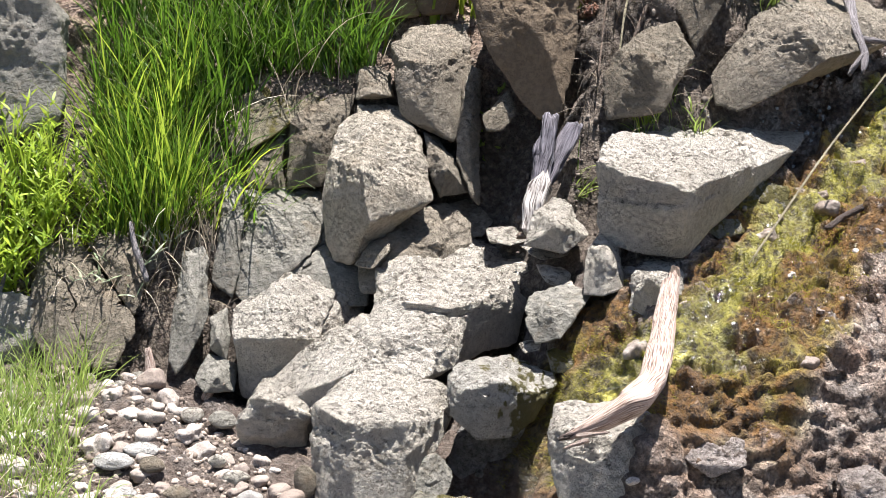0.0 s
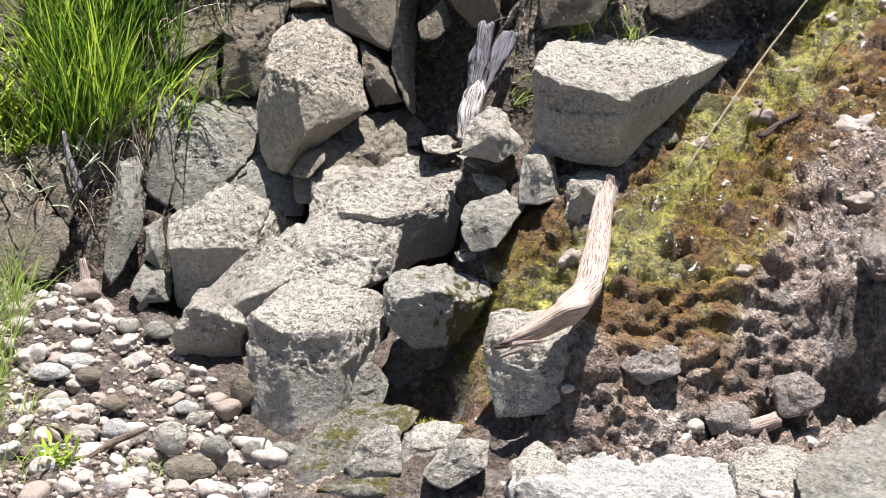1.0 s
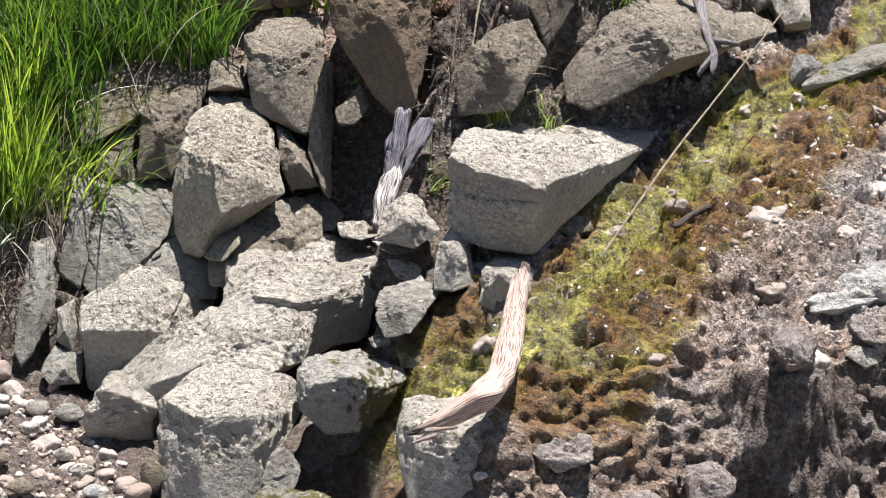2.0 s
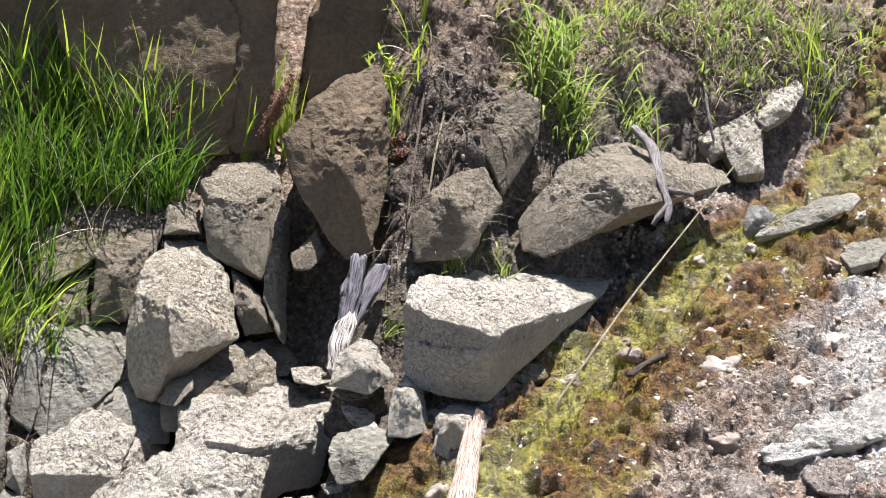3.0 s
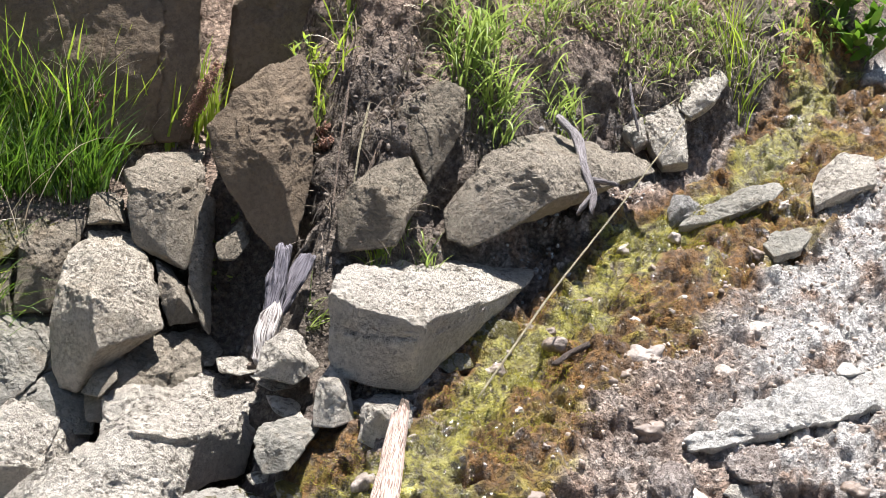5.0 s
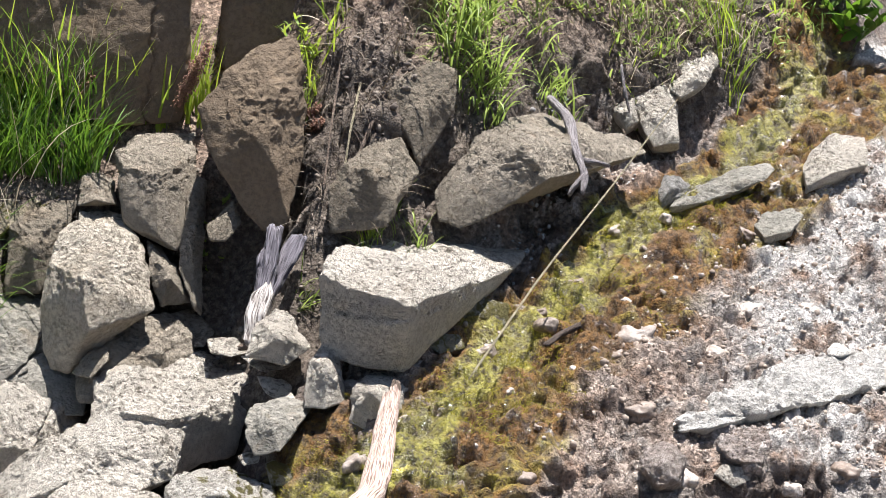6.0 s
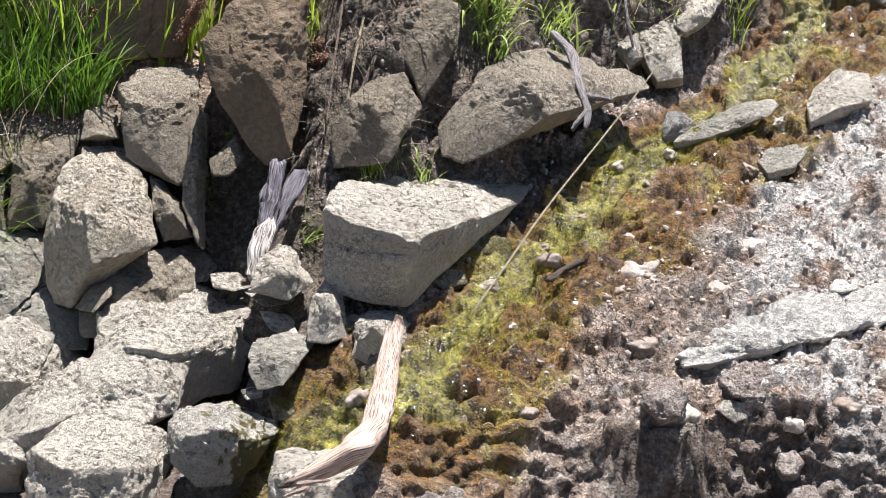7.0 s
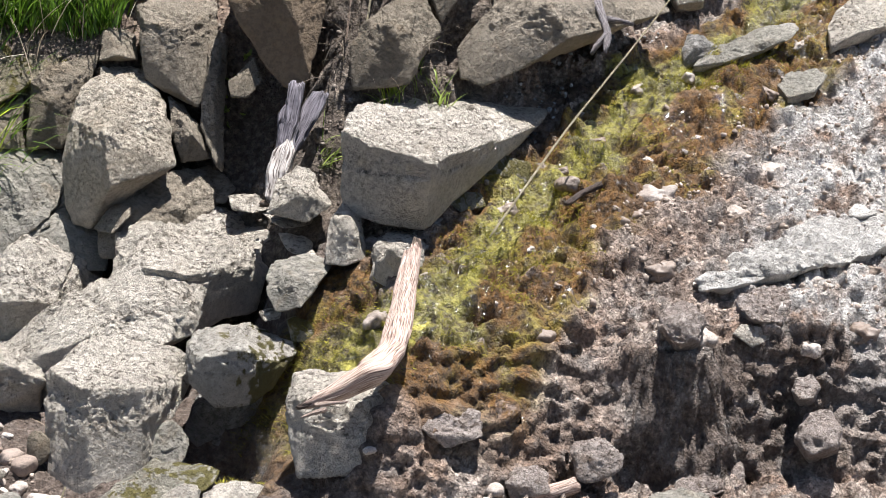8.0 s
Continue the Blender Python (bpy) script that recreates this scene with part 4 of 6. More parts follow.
rock("rock", (1.63, 7.3, 1.03), [(-7.2, -9.5, 10.1), (-3, -2.5, 15), (2.1, -2.5, 15.2), (1.4, -14.5, 8), (-4.3, -16.5, 5.1), (-3.7, -16.5, 11.5), (-5.6, -3, 6.4), (5.7, 3.5, 2.9), (-1.1, -3, 0.5), (0.5, 1.5, 6.4), (-2.6, 5.5, 7.8), (0.9, 12.5, 11.2), (4.7, 12.5, 11.3), (6.6, 13.5, 2.7), (2.3, 12, 0.5), (-1, 12, 4.9)],
     "pale", 5, "small pale weathered rock under the sod", "rock", seed=75, chips=0.12)
rock("rock", (1.75, 7.31, 0.98), [(-8.7, 0.5, 19.1), (0.9, 8.5, 23.2), (8.3, 6.5, 21.6), (4.2, -3.5, 15.3), (4.4, -14.5, 5.3), (-5.4, -15.5, 4.1), (-9.9, -9.5, 12.2), (-3.2, -11.5, 16.1), (7.8, -1.5, 0.6), (-3, -6.5, 0), (-7, 2, 7.9), (-4.3, 5.5, 10.3), (0.5, 3.5, 13.2), (9.3, 18.5, 17), (5.9, 0.5, 5.4), (0.9, 8.5, 1.2), (-1.5, 17, 6.7)],
     "pale", 6, "pale weathered rock under the sod", "rock", seed=76, chips=0.12)
rock("rock", (1.9, 7.53, 1.13), [(-9.4, -8, 10.2), (-3.5, -2, 15.4), (9.2, 7, 19.3), (13.4, 4, 16.4), (2.9, -14, 9.3), (-7, -20, 4.5), (-10.2, -18, 6.6), (-2.4, -16, 12.2), (-8, -3, 6.8), (8.6, 7, 4.1), (-2.5, -2.5, -0.4), (-6.7, -4.5, 2.2), (3, 4.5, 7.1), (-3.1, 9, 8.1), (1.5, 1, 9.8), (13.9, 19, 12.6), (9.9, 19, 3.7), (-2.1, -3, 4.2), (-1.7, 14, 5.5)],
     "pale", 6, "pale rock at the edge of the bank", "rock", seed=77, chips=0.12)
rock("rock", (1.37, 7.44, 1.53), [(-7, -7, 7), (-4, -2, 11), (7, 0, 11), (7, -7, 5), (-1, -12, 1), (-5, 9, 5), (6, 15, 8), (-1, 9, 0)],
     "tan", 5, "small tan rock among grass on the bank", "rock", seed=78)
rock("rock", (2.2, 7.96, 1.44), [(-11, -8, 7), (-4, -3, 16), (8, 0, 15), (11, -8, 6), (-1, -12, 0), (-8, 9, 5), (6, 15, 12), (-1, 9, 0)],
     "tan", 5, "small tan rock among grass on the bank", "rock", seed=79)
rock("rock", (1.12, 7.12, 1.42), [(-7, -4, 11), (-2, -1, 15), (6, -1, 13), (6, -7, 4), (-2, -9, 0), (-5, 6, 8), (4, 9, 10), (-1, 6, 0)],
     "tan", 5, "small tan rock among grass on the bank", "rock", seed=80)
rock("rock", (0.38, 4.66, -0.02), [(-7, -13, 9), (-5, -5, 11), (1, 3, 11), (7, 3, 9), (8, -8, 2), (-4, -13, 0), (-6, 9, 6), (1, 18, 8), (6, 9, 1)],
     "pale", 6, "rough pale rock beside the flat white boulder", "rock", seed=81)
rock("stone", (-0.68, 5.04, -0.01), [(5, -1, 4), (4, -2, 2), (0, -3, 2), (-3, -2, 2), (-4, -1, 4), (-3, 1, 6), (0, 2, 7), (3, 1, 6), (0, -2, 6), (4, 1, 2), (0, 1, 0), (-3, 1, 2), (0, 4, 4), (0, 1, 3)],
     "white", 4, "smooth white river stone among the pebbles", "stone", seed=82, edge=7.0, rough=0.6, chips=0.2, group="large stones on the gravel flat")
rock("stone", (-0.77, 5.02, -0.01), [(5, -1, 3), (3, -2, 2), (0, -3, 1), (-3, -2, 2), (-4, 0, 3), (-2, 2, 5), (1, 2, 5), (4, 1, 4), (1, -2, 4), (4, 1, 1), (0, 1, 0), (-3, 2, 1), (1, 4, 2), (1, 1, 2)],
     "pale", 4, "pale river stone lying on the gravel", "stone", seed=83, edge=7.0, rough=0.6, chips=0.2, group="large stones on the gravel flat")
rock("stone", (-0.47, 4.79, -0.01), [(8, -4, 3), (4, -6, 1), (-3, -6, 1), (-7, -3, 3), (-7, 0, 5), (-3, 3, 6), (3, 3, 6), (8, 0, 4), (1, -5, 6), (6, 2, 1), (-2, 2, 0), (-6, 4, 2), (2, 6, 3), (1, 2, 3)],
     "tan", 4, "flat brown river stone lying on the gravel", "stone", seed=84, edge=7.0, rough=0.6, chips=0.2, group="large stones on the gravel flat")
rock("stone", (-0.35, 4.75, -0.02), [(4, 0, 5), (2, -2, 3), (0, -3, 2), (-3, -2, 3), (-5, 0, 5), (-3, 2, 7), (-1, 2, 8), (2, 2, 7), (0, -2, 6), (3, 2, 3), (0, 1, 0), (-4, 2, 3), (-1, 4, 5), (0, 1, 4)],
     "tan", 4, "flat brown river stone lying on the gravel", "stone", seed=85, edge=7.0, rough=0.6, chips=0.2, group="large stones on the gravel flat")
rock("stone", (-0.41, 4.91, -0.01), [(4, -1, 3), (2, -3, 2), (-1, -3, 1), (-4, -2, 2), (-5, 0, 5), (-3, 1, 7), (0, 2, 7), (3, 1, 6), (0, -3, 6), (3, 1, 2), (-1, 1, 0), (-4, 2, 2), (0, 4, 4), (0, 1, 3)],
     "grey", 4, "blue-grey river stone lying on the gravel", "stone", seed=86, edge=7.0, rough=0.6, chips=0.2, group="large stones on the gravel flat")
rock("stone", (-0.4, 4.64, -0.01), [(7, -3, 2), (3, -5, 1), (-3, -5, 1), (-7, -3, 2), (-7, 1, 4), (-3, 3, 5), (2, 3, 5), (7, 1, 4), (0, -4, 6), (5, 2, 1), (-2, 2, 0), (-5, 4, 2), (2, 7, 3), (0, 2, 3)],
     "white", 4, "smooth white river stone among the pebbles", "stone", seed=87, edge=7.0, rough=0.6, chips=0.2, group="large stones on the gravel flat")
rock("stone", (-0.56, 5.3, 0.01), [(5, -1, 4), (3, -2, 3), (0, -3, 2), (-3, -2, 3), (-4, -1, 4), (-3, 1, 5), (0, 2, 5), (3, 1, 5), (0, -2, 5), (4, 1, 2), (0, 1, 0), (-3, 1, 2), (0, 4, 3), (0, 1, 3)],
     "pale", 4, "pale river stone lying on the gravel", "stone", seed=88, edge=7.0, rough=0.6, chips=0.2, group="large stones on the gravel flat")
rock("stone", (-0.79, 5.37, 0.02), [(4, -1, 3), (2, -2, 2), (-1, -3, 2), (-4, -2, 3), (-4, 0, 5), (-3, 1, 6), (0, 2, 6), (3, 1, 5), (0, -2, 5), (3, 1, 1), (-1, 1, 0), (-3, 2, 2), (0, 3, 4), (0, 1, 3)],
     "tan", 4, "flat brown river stone lying on the gravel", "stone", seed=89, edge=7.0, rough=0.6, chips=0.2, group="large stones on the gravel flat")
rock("stone", (-0.84, 5.47, 0.03), [(6, -2, 3), (3, -4, 2), (-2, -3, 2), (-5, -2, 3), (-6, 1, 4), (-2, 3, 5), (2, 3, 5), (6, 1, 4), (1, -3, 5), (5, 2, 1), (-1, 2, 0), (-4, 3, 2), (2, 5, 3), (1, 2, 2)],
     "white", 4, "smooth white river stone among the pebbles", "stone", seed=90, edge=7.0, rough=0.6, chips=0.2, group="large stones on the gravel flat")
rock("stone", (-0.9, 5.39, 0.03), [(7, -1, 3), (5, -3, 2), (0, -4, 1), (-5, -3, 2), (-7, -1, 3), (-5, 2, 5), (-1, 3, 5), (4, 2, 5), (0, -3, 5), (5, 2, 1), (0, 2, 0), (-5, 2, 1), (-1, 6, 3), (0, 2, 2)],
     "white", 4, "smooth white river stone among the pebbles", "stone", seed=91, edge=7.0, rough=0.6, chips=0.2, group="large stones on the gravel flat")
rock("stone", (-0.62, 5.0, -0.01), [(3, -1, 3), (2, -2, 2), (-1, -3, 1), (-4, -2, 2), (-4, 0, 4), (-3, 1, 6), (0, 2, 6), (3, 1, 5), (0, -2, 5), (3, 1, 1), (-1, 1, 0), (-3, 2, 2), (0, 3, 3), (0, 1, 2)],
     "pale", 4, "pale river stone lying on the gravel", "stone", seed=92, edge=7.0, rough=0.6, chips=0.2, group="large stones on the gravel flat")
rock("stone", (-0.53, 4.95, -0.01), [(5, -2, 4), (3, -4, 1), (-2, -4, 2), (-5, -2, 4), (-5, 0, 7), (-2, 2, 9), (2, 2, 9), (5, 0, 7), (1, -3, 7), (4, 1, 2), (-1, 1, 0), (-3, 3, 4), (2, 4, 6), (1, 1, 4)],
     "pale", 4, "pale river stone lying on the gravel", "stone", seed=93, edge=7.0, rough=0.6, chips=0.2, group="large stones on the gravel flat")
rock("stone", (-0.72, 5.69, 0.05), [(4, -1, 4), (3, -2, 3), (0, -3, 2), (-3, -2, 3), (-4, -1, 4), (-3, 1, 6), (0, 2, 6), (3, 1, 6), (0, -2, 5), (3, 1, 2), (0, 1, 0), (-3, 1, 2), (0, 3, 4), (0, 1, 3)],
     "pale", 4, "pale river stone lying on the gravel", "stone", seed=94, edge=7.0, rough=0.6, chips=0.2, group="large stones on the gravel flat")
rock("stone", (-0.63, 5.66, 0.05), [(5, -1, 3), (3, -3, 2), (-1, -3, 2), (-4, -2, 3), (-5, 0, 4), (-3, 2, 6), (1, 2, 6), (4, 1, 5), (0, -2, 5), (4, 1, 1), (-1, 1, 0), (-4, 2, 2), (1, 4, 3), (0, 1, 3)],
     "grey", 4, "blue-grey river stone lying on the gravel", "stone", seed=95, edge=7.0, rough=0.6, chips=0.2, group="large stones on the gravel flat")
rock("stone", (-0.32, 4.88, -0.01), [(3, -1, 3), (2, -2, 1), (-1, -2, 1), (-3, -1, 3), (-3, 0, 5), (-1, 1, 7), (2, 1, 7), (3, 0, 5), (0, -2, 5), (3, 1, 1), (-1, 1, 0), (-2, 2, 3), (1, 3, 4), (0, 1, 3)],
     "grey", 4, "blue-grey river stone lying on the gravel", "stone", seed=96, edge=7.0, rough=0.6, chips=0.2, group="large stones on the gravel flat")
rock("stone", (-0.24, 4.92, -0.01), [(4, -1, 3), (3, -2, 2), (0, -3, 1), (-2, -2, 2), (-4, -1, 3), (-3, 1, 4), (0, 1, 5), (3, 1, 4), (0, -2, 4), (3, 1, 1), (0, 1, 0), (-3, 1, 1), (0, 3, 2), (0, 1, 2)],
     "grey", 4, "blue-grey river stone lying on the gravel", "stone", seed=97, edge=7.0, rough=0.6, chips=0.2, group="large stones on the gravel flat")
rock("stone", (-0.95, 5.87, 0.07), [(4, -1, 4), (3, -3, 2), (0, -3, 2), (-3, -2, 3), (-4, -1, 5), (-2, 1, 7), (1, 1, 7), (3, 0, 6), (1, -2, 6), (3, 0, 2), (0, 0, 0), (-3, 1, 3), (1, 2, 5), (1, 0, 3)],
     "mossed", 4, "greenish stone lying below the bank", "stone", seed=98, edge=7.0, rough=0.6, chips=0.2, group="large stones on the gravel flat")
rock("stone", (-0.91, 5.95, 0.08), [(4, -1, 3), (2, -2, 2), (-1, -2, 2), (-3, -1, 3), (-4, 1, 5), (-2, 2, 6), (1, 2, 6), (4, 0, 5), (0, -2, 5), (3, 1, 1), (-1, 1, 0), (-3, 2, 2), (1, 3, 3), (0, 1, 2)],
     "grey", 4, "blue-grey river stone lying on the gravel", "stone", seed=99, edge=7.0, rough=0.6, chips=0.2, group="large stones on the gravel flat")
rock("stone", (-0.86, 5.2, 0.01), [(6, -1, 3), (4, -3, 2), (0, -4, 1), (-4, -3, 2), (-6, -1, 3), (-4, 1, 4), (0, 2, 5), (4, 1, 4), (0, -3, 5), (4, 2, 1), (0, 1, 0), (-4, 2, 1), (0, 5, 2), (0, 1, 2)],
     "white", 4, "smooth white river stone among the pebbles", "stone", seed=100, edge=7.0, rough=0.6, chips=0.2, group="large stones on the gravel flat")
rock("stone", (-0.75, 5.12, -0.0), [(3, -1, 3), (2, -3, 2), (-1, -3, 1), (-3, -2, 2), (-4, -1, 4), (-2, 1, 5), (0, 1, 6), (3, 0, 5), (0, -2, 5), (2, 1, 1), (-1, 1, 0), (-3, 1, 2), (0, 3, 3), (0, 1, 2)],
     "pale", 4, "pale river stone lying on the gravel", "stone", seed=101, edge=7.0, rough=0.6, chips=0.2, group="large stones on the gravel flat")
rock("stone", (-0.37, 5.21, 0.02), [(4, -1, 3), (2, -3, 0), (-1, -3, 0), (-3, -1, 3), (-3, 0, 7), (-1, 1, 10), (2, 1, 9), (4, 0, 7), (0, -2, 7), (3, 1, 1), (-1, 1, 0), (-2, 2, 4), (1, 3, 6), (0, 1, 4)],
     "tan", 4, "flat brown river stone lying on the gravel", "stone", seed=102, edge=7.0, rough=0.6, chips=0.2, group="large stones on the gravel flat")
rock("stone", (-0.7, 5.2, 0.01), [(4, -1, 3), (3, -2, 2), (0, -3, 1), (-3, -2, 2), (-5, -1, 3), (-4, 1, 4), (-1, 2, 5), (3, 1, 4), (0, -2, 4), (3, 1, 1), (0, 1, 0), (-4, 1, 1), (-1, 3, 2), (0, 1, 2)],
     "tan", 4, "flat brown river stone lying on the gravel", "stone", seed=103, edge=7.0, rough=0.6, chips=0.2, group="large stones on the gravel flat")
rock("stone", (-0.47, 5.12, -0.0), [(3, -1, 2), (2, -2, 2), (-1, -3, 1), (-4, -2, 2), (-4, 0, 3), (-3, 1, 4), (0, 2, 4), (3, 1, 4), (0, -2, 4), (2, 1, 0), (-1, 1, 0), (-3, 2, 1), (0, 3, 2), (0, 1, 2)],
     "pale", 4, "pale river stone lying on the gravel", "stone", seed=104, edge=7.0, rough=0.6, chips=0.2, group="large stones on the gravel flat")
rock("stone", (-0.62, 5.41, 0.03), [(3, -1, 2), (1, -2, 1), (-1, -2, 1), (-3, -1, 2), (-3, 0, 3), (-1, 1, 4), (1, 1, 4), (3, 0, 3), (0, -2, 4), (2, 0, 0), (-1, 0, 0), (-2, 1, 1), (1, 2, 2), (0, 0, 1)],
     "pale", 4, "pale river stone lying on the gravel", "stone", seed=105, edge=7.0, rough=0.6, chips=0.2, group="large stones on the gravel flat")
rock("stone", (-0.51, 5.19, 0.0), [(4, -1, 3), (3, -2, 2), (0, -3, 2), (-3, -2, 2), (-4, -1, 3), (-3, 1, 4), (0, 1, 5), (3, 1, 4), (0, -2, 4), (3, 1, 1), (0, 1, 0), (-3, 1, 1), (0, 3, 2), (0, 1, 2)],
     "white", 4, "smooth white river stone among the pebbles", "stone", seed=106, edge=7.0, rough=0.6, chips=0.2, group="large stones on the gravel flat")
rock("stone", (-0.87, 4.91, -0.01), [(5, -1, 2), (3, -3, 1), (0, -3, 1), (-3, -2, 2), (-4, 0, 3), (-3, 2, 4), (1, 2, 5), (4, 1, 4), (1, -2, 4), (3, 1, 1), (0, 1, 0), (-3, 2, 1), (1, 4, 2), (0, 1, 2)],
     "tan", 4, "flat brown river stone lying on the gravel", "stone", seed=107, edge=7.0, rough=0.6, chips=0.2, group="large stones on the gravel flat")
rock("stone", (-0.67, 4.71, -0.02), [(4, -2, 3), (1, -3, 2), (-2, -3, 2), (-4, -2, 3), (-4, 0, 4), (-2, 2, 4), (1, 2, 4), (4, 0, 4), (0, -2, 4), (3, 1, 1), (-1, 1, 0), (-3, 2, 2), (1, 4, 2), (0, 1, 2)],
     "tan", 4, "flat brown river stone lying on the gravel", "stone", seed=108, edge=7.0, rough=0.6, chips=0.2, group="large stones on the gravel flat")
rock("stone", (-0.94, 5.11, -0.0), [(5, 0, 3), (4, -3, 2), (0, -3, 1), (-4, -3, 2), (-5, 0, 3), (-4, 2, 5), (-1, 2, 6), (3, 2, 5), (0, -2, 5), (4, 2, 1), (0, 2, 0), (-4, 2, 1), (-1, 5, 3), (0, 2, 2)],
     "pale", 4, "pale river stone lying on the gravel", "stone", seed=109, edge=7.0, rough=0.6, chips=0.2, group="large stones on the gravel flat")
# added support for the rounded rock, dark to stand in for the shaded gap
rock("rock", (0.11, 5.5, -0.05), [(-8, -6, 17), (17, -2, 18), (13, -8, 2), (-4, -10, 0), (-11, -10, 8), (-6, 14, 13), (10, 13, 2), (-8, 13, 6)],
     "dark", 5, "added dark rock in the shaded gap under a rounded rock", "rock", seed=110)
rock("stone", (2.06, 6.02, 0.52), [(-5.5, -3, 5.4), (-1.4, 2, 6.4), (4.3, 0, 6), (3.3, -5, 5.1), (-2.5, -8, 4.6), (-6.3, -7, 4.4), (5, -1, 1.6), (-0.6, -3, 0.9), (-4.7, -3, 1), (-1.2, 6, 2.8), (0.6, 6, 4.4), (5.1, 4, 2.7), (6, 6, 0.4), (2.4, 6, -0.5), (-2.1, 2, 2.4)],
     "white", 4, "flat white stone lying on chalky slab", "stone", seed=115, chips=0.12)
rock("rock", (1.73, 5.26, -0.0), [(-9, -11.5, 15), (-3.2, -1.5, 17.1), (2.9, 3.5, 18.3), (4.7, -4.5, 16.7), (2.1, -16.5, 13.7), (-6.8, -18.5, 11.2), (-4.1, -12.5, 17), (-3.7, 4.5, 6.9), (9.2, 3.5, 4.1), (0.2, 2, 1.2), (-3.1, 1.5, 10.1), (2, 11.5, 10.8), (5.7, 12.5, 12.5), (4.7, -3.5, 9.7), (4, 12.5, -0.4), (0.6, 12.5, 4.5)],
     "mud", 5, "pale lime-crusted rock under the slope", "rock", seed=114, edge=16.0, rough=1.8, chips=0.12)
rock("rock", (1.72, 5.33, 0.14), [(-6.3, -7.5, 10.1), (-2.4, -0.5, 11.4), (1.8, 0.5, 12.4), (2.6, -5.5, 11.2), (-1.3, -11.5, 9.1), (-5.7, -11.5, 8.5), (-2.8, 3, 4.2), (3.6, 3, 1.8), (-1.2, 2, 1.6), (-1.8, 3.5, 6.2), (1.2, 9, 7), (4.9, 5.5, 6.8), (1.5, -0.5, 5.8), (1.5, 9, 0.5), (0.1, 9, 2.6)],
     "mud", 5, "small pale crusted rock under the slope", "rock", seed=113, edge=16.0, rough=1.8, chips=0.12)
rock("rock", (2.06, 6.79, 0.76), [(-9.2, -7.5, 5.9), (-4.3, 0.5, 9.4), (6.6, 4.5, 11.4), (9.5, 0.5, 8.8), (2.9, -9.5, 5.6), (-7.8, -13.5, 3.2), (-8.3, -5, 2.8), (4, -6.5, 2.4), (-7.1, -12, 0.3), (-3.4, 5.5, 3.6), (0.6, 12.5, 6), (10.7, 12.5, 5.6), (5.3, 3.5, 3.5), (-2.2, 1, -0.3), (-2.5, 8, 1.2)],
     "grey", 6, "pale grey crusted rock beside the stream", "rock", seed=112, chips=0.12)
rock("rock", (2.37, 7.21, 0.88), [(-13, -9, 8.6), (-6.3, 1, 15.5), (4.9, 11, 18.9), (16, 11, 17.8), (9, -12, 10.7), (-5.1, -18, 8.2), (-15.1, -20, 3.2), (-11.5, -5, 5.2), (12.9, -1.5, 6.4), (-1.7, -8.5, 4), (-14.7, -19.5, 0.4), (0.9, 18, 11), (16.6, 23, 13), (14.9, 15.5, 4.4), (3.6, 8.5, 2.9), (-7.3, -3, 2.8), (-4.8, 8, 6.3)],
     "pale", 6, "pale chalky rock beside the mossy stream", "rock", seed=111, chips=0.12)


# ---- plants ----
def leaf_mat(name, dark, light, through=0.45, rough=0.5):
    m, bsdf, node, ramp, mix, math_, noise_, link, bump = material(name)
    nt = m.node_tree
    own = node("ShaderNodeNewGeometry").outputs["Random Per Island"]
    pos = node("ShaderNodeNewGeometry").outputs["Position"]
    col = mix(ramp(own, [(0.05, 0), (0.95, 1)]), dark, light)
    col = mix(math_("MULTIPLY", ramp(noise_(30.0, 3, 0.6, pos), [(0.45, 0), (0.7, 1)]), 0.35), col, (0.22, 0.19, 0.06))
    link(col, "Base Color")
    bsdf.inputs["Roughness"].default_value = rough
    glow = node("ShaderNodeBsdfTranslucent")
    nt.links.new(mix(0.5, col, light), glow.inputs["Color"])
    both = node("ShaderNodeMixShader", {"Fac": through})
    nt.links.new(bsdf.outputs[0], both.inputs[1])
    nt.links.new(glow.outputs[0], both.inputs[2])
    nt.links.new(both.outputs[0], nt.nodes["Material Output"].inputs["Surface"])
    return m


LUSH = leaf_mat("lush grass", (0.022, 0.065, 0.007), (0.13, 0.25, 0.02), 0.45)
# yellow-green raised in colour to carry the sunlight on and through the leaves
BRIGHT = leaf_mat("sunlit yellow-green leaves", (0.18, 0.30, 0.02), (0.42, 0.52, 0.06), 0.5)
SILVER = leaf_mat("grey-green leaves", (0.20, 0.27, 0.14), (0.42, 0.46, 0.32), 0.25)
OLIVE = leaf_mat("short bank grass", (0.09, 0.16, 0.025), (0.34, 0.43, 0.10), 0.5)
STRAW = leaf_mat("dry straw", (0.30, 0.23, 0.16), (0.68, 0.58, 0.45), 0.2, 0.7)
RUSSET = leaf_mat("dry russet seed heads", (0.16, 0.08, 0.055), (0.36, 0.19, 0.13), 0.15, 0.8)
ROOT = leaf_mat("dead roots and stems", (0.06, 0.045, 0.035), (0.22, 0.17, 0.13), 0.05, 0.8)
ALGAE = leaf_mat("stringy yellow-green algae", (0.12, 0.12, 0.012), (0.40, 0.36, 0.05), 0.3, 0.2)
RUST = leaf_mat("rusty stream moss", (0.075, 0.036, 0.008), (0.21, 0.115, 0.018), 0.2, 0.4)


